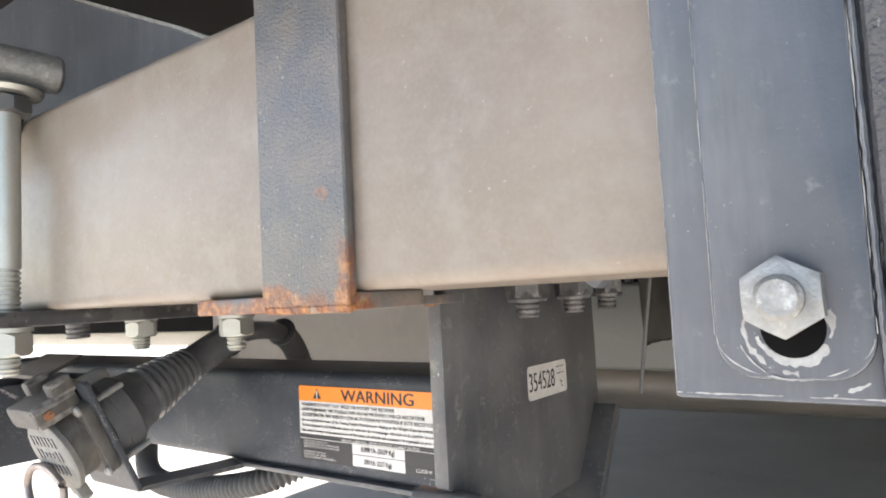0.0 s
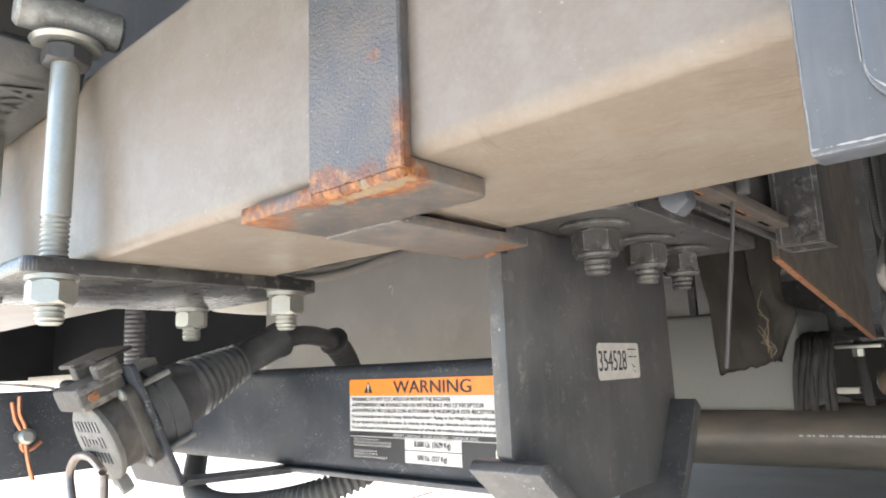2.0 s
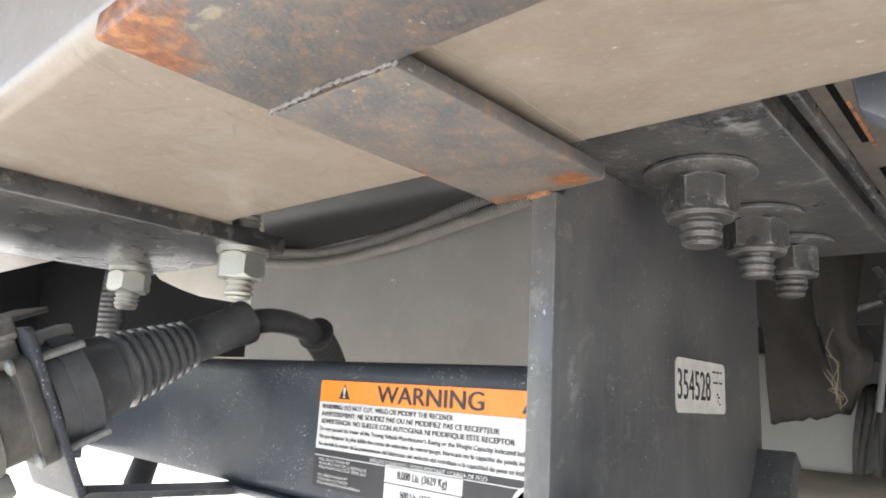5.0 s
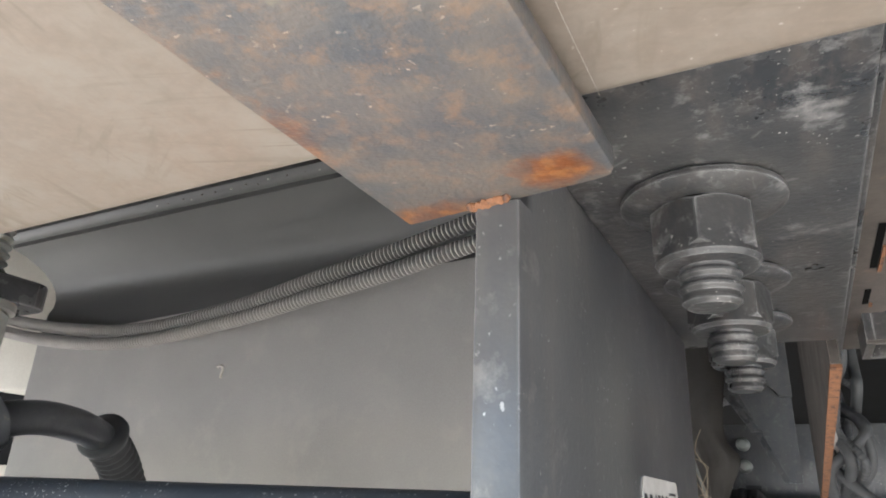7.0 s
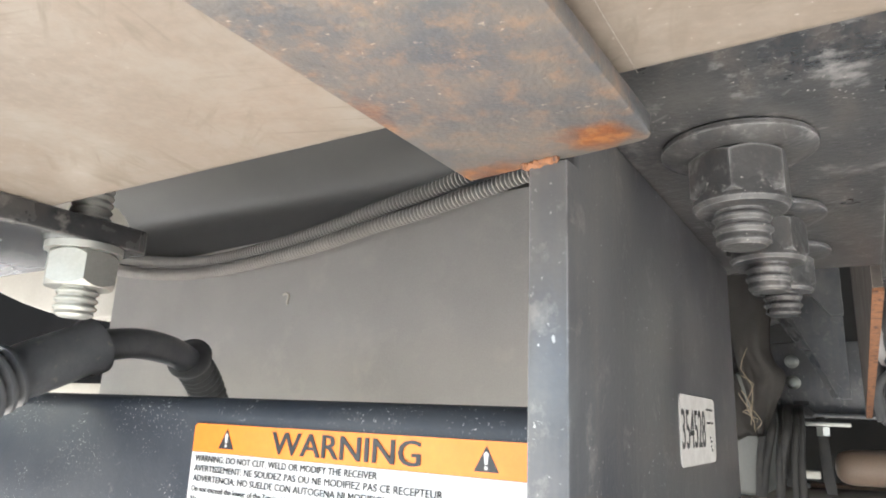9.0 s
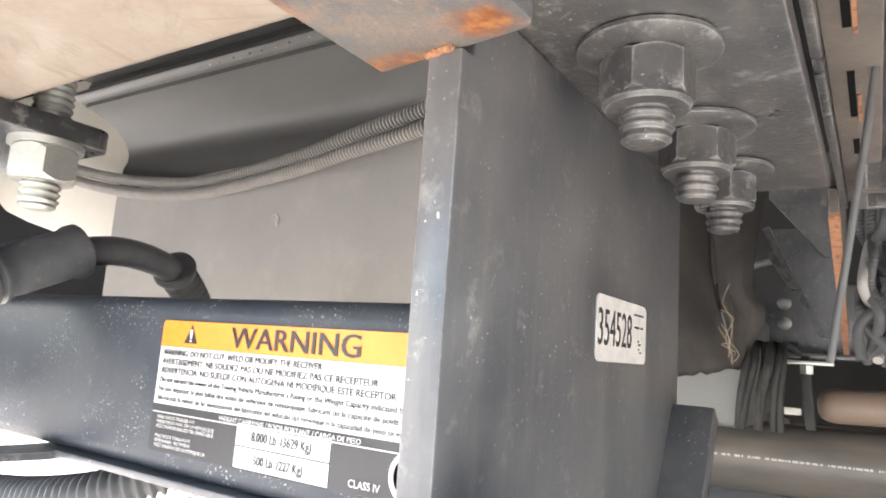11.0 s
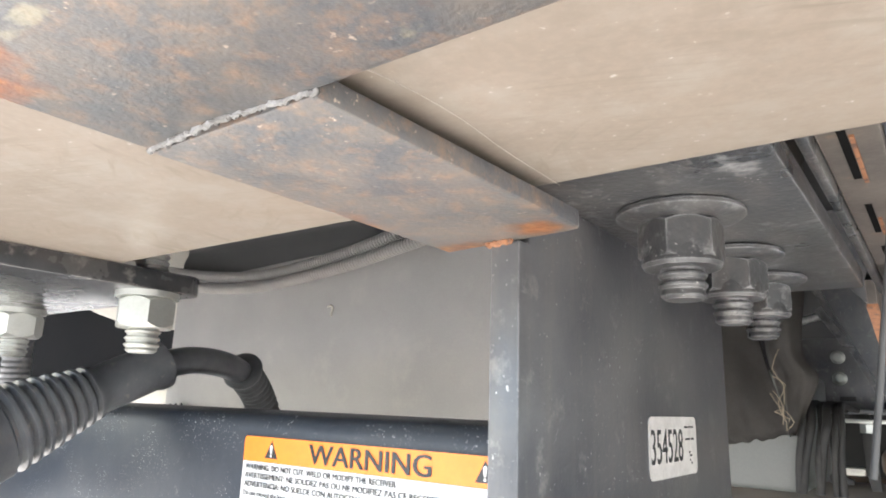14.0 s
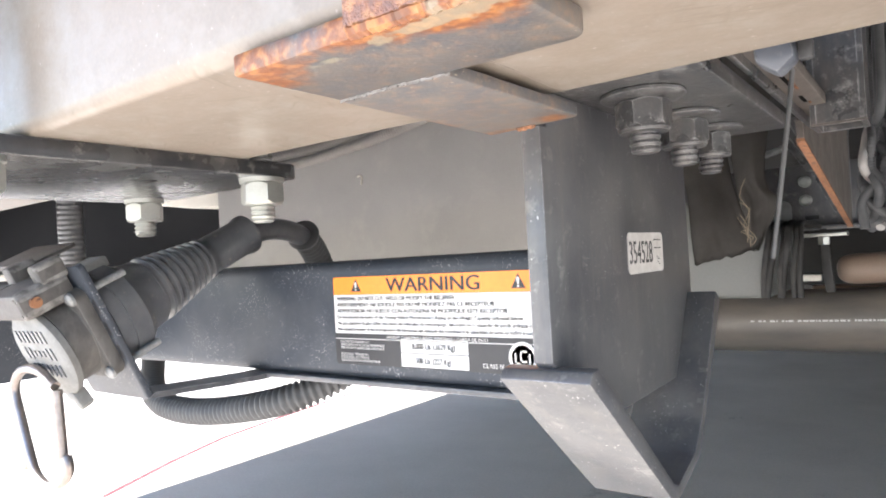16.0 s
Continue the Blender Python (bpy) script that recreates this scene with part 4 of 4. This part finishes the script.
solid("cable_loom", hose([(-6.5, 5.6, 0.97), (-6.64, 5.88, 0.8), (-6.72, 6.08, 0.55), (-6.74, 6.2, 0.2), (-6.3, 6.1, -0.3), (-5.95, 5.6, -0.48), (-6.4, 5.1, -0.72), (-7.7, 5.0, -0.92), (-8.7, 5.1, -0.86), (-9.6, 5.6, -0.5), (-10.0, 5.95, 0.0), (-9.95, 6.5, 0.4), (-9.6, 7.09, 0.5)], 0.152, 0.034, 0.07), LOOM,
      "black corrugated loom looping under the hitch tube", "cable", sharp=80)

solid("loom_end", lathe((-6.49, 5.585, 0.985), (-0.42, 0.78, -0.46), [(0, 0.112), (0.0, 0.172), (0.03, 0.178), (0.06, 0.165), (0.09, 0.156), (0.09, 0.11)], 24), LOOM, "flared open end of the corrugated loom round the cable", "cable", sharp=80)

hook = thing("snap_hook", (-6.25, 2.8, -0.86), "brownish steel snap hook hanging below the socket", "snap hook")
part("hook_body", hose([(-6.02, 2.8, -0.12), (-6.3, 2.8, -0.02), (-6.58, 2.8, -0.04), (-6.7, 2.8, -0.18), (-6.6, 2.8, -0.42), (-6.47, 2.8, -0.68), (-6.38, 2.8, -0.8), (-6.2, 2.8, -0.85), (-5.98, 2.8, -0.79), (-5.87, 2.8, -0.68), (-5.9, 2.8, -0.6)], 0.035), BROWNSTEEL, hook, sharp=80)
part("gate", rod((-6.0, 2.8, -0.14), (-5.95, 2.8, -0.62), 0.035, 14, 0.008), BROWNSTEEL, hook)
part("nose", lathe((-6.48, 2.8, -0.72), (-0.8, 0, -0.3), [(0, 0.03), (0.06, 0.045), (0.1, 0.03), (0.1, 0)], 14), BROWNSTEEL, hook)
clip = thing("pin_clip", (-8.6, 3.07, -0.3), "copper wire hairpin clip on a zinc pin", "clip")
for line, x in ((((-9.1, 0.42), (-8.9, 0.22), (-8.66, 0.12), (-8.62, -0.02), (-8.5, -0.1), (-8.1, -0.08), (-7.8, -0.02)), -8.62), (((-8.85, 0.48), (-8.8, 0.3), (-8.55, 0.16), (-8.5, 0.0), (-8.35, -0.2), (-8.1, -0.42)), -8.58)):
    part("wire", hose([(x, 3.0 + 0.24 * (a + 8.6), z) for a, z in line], 0.024), COPPER, clip, sharp=80)
part("pin_head", lathe((-8.749, 3.03, 0.05), (1, 0, 0), [(0, 0), (0, 0.075), (0.08, 0.075), (0.1, 0.09), (0.2, 0.085), (0.23, 0.05), (0.23, 0)], 24), ZINC, clip)
receiver = thing("hitch_receiver", (-9.3, 3.5, -0.4), "black square hitch receiver tube welded to the cross tube", "hitch receiver")
for x0, x1, z0, z1 in ((-9.95, -9.85, -0.40, 0.52), (-8.85, -8.75, -0.40, 0.52), (-9.85, -8.85, 0.42, 0.52), (-9.85, -8.85, -0.40, -0.30)):
    part("tube_wall", box(x0, x1, 2.4, 4.487, z0, z1, 0.012, 2), GLOSSBLACK, receiver)
solid("safety_cable", hose([(-7.3, 2.95, 0.52), (-9.0, 3.2, 0.58), (-14, 3.6, 0.7)], 0.018), DUSTY, "thin steel cable running to the socket", "cable", sharp=80)

# ---- space beyond the tank ----
solid("beige_tank", prism([(-10.22, 1.7), (-11.2, 1.74), (-12.2, 1.87), (-13.0, 2.05), (-13.8, 2.27), (-14.4, 2.6), (-14.75, 3.1), (-14.8, 4.28), (-10.22, 4.28)], 'y', 7.35, 8.5, 0.06, 2), BEIGE, "beige moulded tank end beside the grey panel", "tank")
# added pale bar, takes the place of a strip of sunlit slab
solid("ground_strip", box(-24.3, -10.2, 7.9, 8.15, 0.58, 0.86, 0.02), BEIGE, "pale strip standing in for sunlit ground beyond the hitch", "rail")
# added black sheet in place of the dark clutter back there
solid("left_backdrop", box(-24.3, -10.2, 8.6, 8.75, 0.75, 4.29, 0.02), BACKDROPBLACK, "black backdrop sheet for the dark space beyond the tank", "body skirt")
solid("drain_hose", hose([(-14.6, 7.0, 4.2), (-14.75, 7.0, 3), (-14.85, 7.0, 2.0), (-14.9, 7.05, 0.8)], 0.24, 0.012, 0.1), RUBBER, "thick black corrugated drain hose", "hose", sharp=80)

# ---- frame rail and clutter beyond the bracket ----
rail = thing("frame_rail", (-1.6, 5.2, 1.6), "dusty slotted steel frame rail with rust at the slots", "frame rail")
part("lower_flange", box(-1.74, -1.56, 3.5, 7.2, 1.62, 1.7, 0.01), BROWNDUST, rail, "brown dusty flange")
part("web", box(-1.78, -1.742, 3.5, 7.2, 1.57, 3.4, 0.01), DUSTY, rail)
for y0, y1 in ((3.9, 4.62), (5.0, 5.52), (5.85, 6.1)):
    # black strip below the flange, painted shade instead of a cut slot
    part("slot", box(-1.678, -1.652, y0, y1, 1.616, 1.619), HOLE_SHADE, rail, "black strip painted for the shade in a slot")
    part("slot_rim", box(-1.648, -1.634, y0 + 0.25, y1 + 0.05, 1.612, 1.6195), RUST, rail, "rusty slot edge")
tubeq = thing("square_tube", (-1.48, 6.5, 1.46), "dusty black hollow square tube hanging down with brown rim", "square tube")
for n_, (x0, x1, y0, y1) in enumerate(((-1.67, -1.63, 6.3, 6.72), (-1.35, -1.31, 6.3, 6.72), (-1.63, -1.35, 6.3, 6.34), (-1.63, -1.35, 6.68, 6.72))):
    part("tube_wall", box(x0, x1, y0, y1, 1.46, 4.29), DUSTY, tubeq)
part("rust_rim", box(-1.672, -1.308, 6.297, 6.3, 1.458, 1.478), BROWNDUST, tubeq, "brown dusty rim")
tie = thing("cable_tie", (-1.65, 5.0, 0.5), "long black nylon cable tie hanging from the rail", "cable tie")
part("strip", hose([(-1.55, 5.0, 1.95), (-1.60, 5.0, 1.5), (-1.66, 5.0, 1.1), (-1.75, 5.0, 0.52)], 0.014, step=0.1), LOOM, tie, sharp=80)
part("head", box(-1.55, -1.47, 4.96, 5.04, 1.66, 1.78, 0.015), LOOM, tie)
solid("plastic_clip", prism([(-1.56, 1.62), (-1.53, 1.36), (-1.45, 1.3), (-1.38, 1.36), (-1.42, 1.62)], 'y', 3.62, 3.76, 0.02), BLUEBLACK, "bluish plastic wire clip under the rail", "clip")
def skewed(bm):
    """Leans a piece of the gusset inwards towards its far end."""
    for v in bm.verts:
        v.co.x -= 0.022 * (v.co.y - 6.75)
    return bm


gus = thing("taper_bracket", (-1.8, 9, 0.74), "brown dusty tapered steel gusset with an orange rusty lower edge", "bracket")
part("web", skewed(prism([(6.75, 1.45), (11.75, 0.79), (11.75, 4.29), (7.22, 4.29), (7.22, 1.75), (6.75, 1.6)], 'x', -1.83, -1.775)), BROWNDUST, gus)
part("rusty_edge", skewed(prism([(6.75, 1.425), (11.75, 0.765), (11.78, 0.788), (6.75, 1.448)], 'x', -1.834, -1.771)), RUST, gus, "orange rusty edge")
member = thing("cross_member", (-2.9, 16, 0.8), "black steel crossmember with two zinc bolt heads", "crossmember")
part("member_web", box(-5.5, -0.5, 16.0, 16.2, 0.82, 2.15, 0.03), BLACK, member)
part("member_flange", box(-5.5, -0.5, 15.4, 16.0, 0.8, 0.88, 0.02), BLACK, member)
for dz in (1.42, 1.8):
    part("bolt_head", lathe((-3.02, 16.0, dz), (0, -1, 0), [(0, 0.12), (0.05, 0.12), (0.1, 0.07), (0.11, 0)], 20), ZINC, member)
# uncut web: a black piece gives the slot its shade
part("slot", box(-3.05, -2.8, 15.995, 15.999, 1.02, 1.1), INK_AND_SLOT, member)
brace = thing("brace_plates", (-2.6, 14.5, 0.8), "dark angled brace plates under the floor", "brace")
part("brace_plate", prism([(-3.1, 4.2), (-3.1, 3.48), (-2.28, 2.43), (-2.1, 2.43), (-2.1, 4.2)], 'y', 14.6, 14.68), BLACK, brace)
part("brace_plate", prism([(-3.14, 2.95), (-2.32, 1.1), (-2.12, 1.1), (-2.12, 2.95)], 'y', 14.75, 14.82), BLACK, brace)
# highlight on the slanting edge, made as a paler strip
part("brace_glint", prism([(-3.2, 2.93), (-3.1, 2.97), (-2.28, 1.1), (-2.38, 1.1)], 'y', 14.55, 14.748), DUSTY, brace, "pale strip for the edge highlight")
part("brace_plate", prism([(-3.1, 2.42), (-3.0, 2.5), (-2.6, 1.85), (-2.75, 1.85)], 'y', 14.2, 14.4), DUSTY, brace)
part("brace_bar", rod((-4.0, 15, 2.2), (-2.9, 15, 2.5), 0.07, 12), DULLZINC, brace)
zb = thing("hanger_bracket", (-2.5, 14, 0.5), "small zinc hanger bracket with a bolt", "bracket")
part("bracket_strip", box(-2.85, -2.15, 13.9, 14.2, 0.66, 0.72, 0.01), ZINC, zb)
part("bolt", hexnut((-2.52, 14.05, 0.655), (0, 0, -1), 0.1, 0.14), ZINC, zb)
valve = thing("valve_block", (-2.6, 14, -0.34), "small pale valve block on a black bracket under the floor", "valve")
part("bracket_arm", prism([(-2.62, 0.8), (-2.5, 0.8), (-2.44, -0.05), (-2.42, -0.34), (-2.56, -0.34), (-2.6, -0.08)], 'y', 14.3, 14.38, 0.01), HOSEBLACK, valve)
part("block", prism(rounded(-2.98, -2.62, -0.13, -0.02, 0.03, n=3), 'y', 14.25, 14.5, 0.01), BEIGE, valve, "pale plastic block")
part("clip", prism([(-3.02, -0.02), (-2.98, -0.02), (-2.98, -0.14), (-2.78, -0.2), (-2.78, -0.27), (-3.1, -0.27), (-3.1, -0.16)], 'y', 14.25, 14.4, 0.01), HOSEBLACK, valve)
part("rod", rod((-2.62, 14.35, -0.07), (-2.5, 14.35, -0.07), 0.03, 12), HOSEBLACK, valve)
solid("pale_tank", prism(rounded(-8.2, -3.2, -0.34, 1.4, 0.15), 'y', 13, 15.5, 0.08, 3), PALETANK, "pale grey-green plastic tank", "tank")
for k, (x, r_, lean) in enumerate(((-3.22, 0.05, -0.1), (-3.12, 0.062, -0.16), (-3.0, 0.045, -0.06), (-2.92, 0.06, -0.14), (-2.81, 0.042, -0.05), (-2.75, 0.05, -0.02))):
    solid("hose", hose([(x, 15.9, 0.84), (x, 14.5, 0.9), (x, 13.3, 0.9), (x + 0.02, 12.85 + 0.05 * (k % 3), 0.62), (x + lean * 0.5, 12.8 + 0.05 * (k % 2), 0.15), (x + lean, 12.9, -0.32)], r_), HOSEBLACK, "black rubber hose beside the pale tank", "hose", group="hoses beside the tank", sharp=80)
solid("tan_tank", lathe((-2.45, 15, 0.03), (1, 0, 0.03), [(0, 0), (0.015, 0.12), (0.06, 0.2), (0.14, 0.25), (0.26, 0.275), (5, 0.28), (5, 0)], 32), TAN, "tan cylindrical tank behind the frame", "tank")
pipe = thing("drain_pipe", (-2.5, 18.6, -1.9), "black plastic drain pipe with a line of white print", "pipe")
part("pipe_body", rod((-9, 18.6, -1.42), (14, 18.6, -0.95), 0.74, 40), PIPE, pipe, sharp=80)
part("hanger", box(9.0, 9.1, 18.0, 19.2, -1.2, 4.3), DUSTY, pipe)
part("hanger", box(-8.6, -8.5, 18.0, 19.2, -1.5, 4.3), DUSTY, pipe)
rnd = random.Random(11)
bar_x = -4.6
while bar_x < 0.4:
    bar_w = rnd.choice((0.03, 0.05, 0.05, 0.08, 0.11))
    part("print_bar", box(bar_x, bar_x + bar_w, 17.86, 17.875, -1.285 + 0.0204 * (bar_x + 4.6), -1.243 + 0.0204 * (bar_x + 4.6)), GREYPAPER, pipe)
    bar_x += bar_w + rnd.choice((0.02, 0.03, 0.03, 0.09))
ledge = thing("floor_ledge", (3, 20.7, -0.95), "pale ledge hung beyond the drain pipe", "ledge")
part("ledge_board", box(-8, 14, 20.5, 21, -0.95, -0.6, 0.05), TAN, ledge)
part("hanger", box(13.6, 13.8, 20.6, 20.8, -0.6, 4.3), DUSTY, ledge)
part("hanger", box(-7.9, -7.7, 20.6, 20.8, -0.6, 4.3), DUSTY, ledge)


def draped(left, right, y, seed):
    """A hanging sheet of fabric between two edge lines of (x, z), with folds."""
    bm = bmesh.new()
    nx, nz = 30, 48
    a = smooth_path([(x, 0, z) for x, z in left], 0.02)
    b = smooth_path([(x, 0, z) for x, z in right], 0.02)
    grid = []
    for i in range(nz + 1):
        p, q = a[round(i / nz * (len(a) - 1))], b[round(i / nz * (len(b) - 1))]
        line = []
        for j in range(nx + 1):
            u, v = j / nx, i / nz
            c = p.lerp(q, u)
            fold = 0.1 * math.sin(3.4 * u + 2.5 * v + seed) + 0.02 * math.sin(9 * u - 5 * v + seed) + 0.16 * noise.noise(Vector((u * 2.2, v * 4, seed)))
            rag = 0.05 * noise.noise(Vector((u * 9, v * 2, seed + 5))) * v
            line.append(bm.verts.new((c.x, y + fold, c.z + rag)))
        grid.append(line)
    for m, n in zip(grid, grid[1:]):
        for j in range(nx):
            bm.faces.new((m[j], m[j + 1], n[j + 1], n[j]))
    bmesh.ops.solidify(bm, geom=list(bm.faces), thickness=0.03)
    return bm


wrap = thing("fabric_wrap", (-3.2, 11, 0.4), "dusty grey torn fabric wrap hanging with loose strands", "fabric")
part("sheet", draped([(-3.5, 4.28), (-3.34, 2.3), (-3.26, 1.5), (-3.13, 0.95), (-3.06, 0.53)], [(-2.6, 4.28), (-2.74, 2.4), (-2.84, 1.5), (-2.70, 1.22), (-2.84, 0.85), (-2.98, 0.5)], 11.0, 1.0), CLOTH, wrap, sharp=80)
part("sheet", draped([(-4.3, 4.28), (-4.1, 2.2), (-4.0, 1.2), (-3.95, 0.33)], [(-3.4, 4.28), (-3.44, 2.3), (-3.36, 1.5), (-3.2, 0.9), (-3.06, 0.5)], 11.3, 2.6), CLOTH, wrap, sharp=80)
for k in range(5):
    rnd = random.Random(70 + k)
    pts = [(-3.22 + 0.16 * rnd.random() + 0.03 * i, 10.78 + 0.05 * rnd.random(), (1.5, 1.2, 0.95, 1.0, 0.8)[k] - (0.22, 0.15, 0.1, 0.08, 0.06)[k] * i + 0.05 * rnd.random()) for i in range(5)]
    part("strand", hose(pts, 0.005, step=0.1), STRAW, wrap, sharp=80)
for k in range(9):
    rnd = random.Random(40 + k)
    pts = [(-1.78 + 0.5 * rnd.random(), 12 + rnd.random(), 2.5 - 1.9 * i / 4 + 0.2 * rnd.random()) for i in range(5)]
    pts.insert(0, (pts[0][0], 12.5, 4.3))
    solid("wire_loom", hose(pts, 0.05 + 0.03 * rnd.random(), 0.008 if k % 2 else 0, 0.05), LOOM if k != 4 else GREYLOOM, "loose bundle of dark wire loom", "wire", group="wire bundle", sharp=80)

# ---- chalk line on the slab ----
LINE = [(-19.67, 9.74), (-21.0, 12.6), (-21.99, 15.24), (-22.4, 17.5), (-22.9, 21.0), (-23.6, 26.0)]
solid("floor_line", prism([(x - 0.11, y) for x, y in LINE] + [(x + 0.11, y) for x, y in reversed(LINE)], 'z', -5.36, -5.35), REDLINE, "thin red line drawn on the concrete", "floor line")
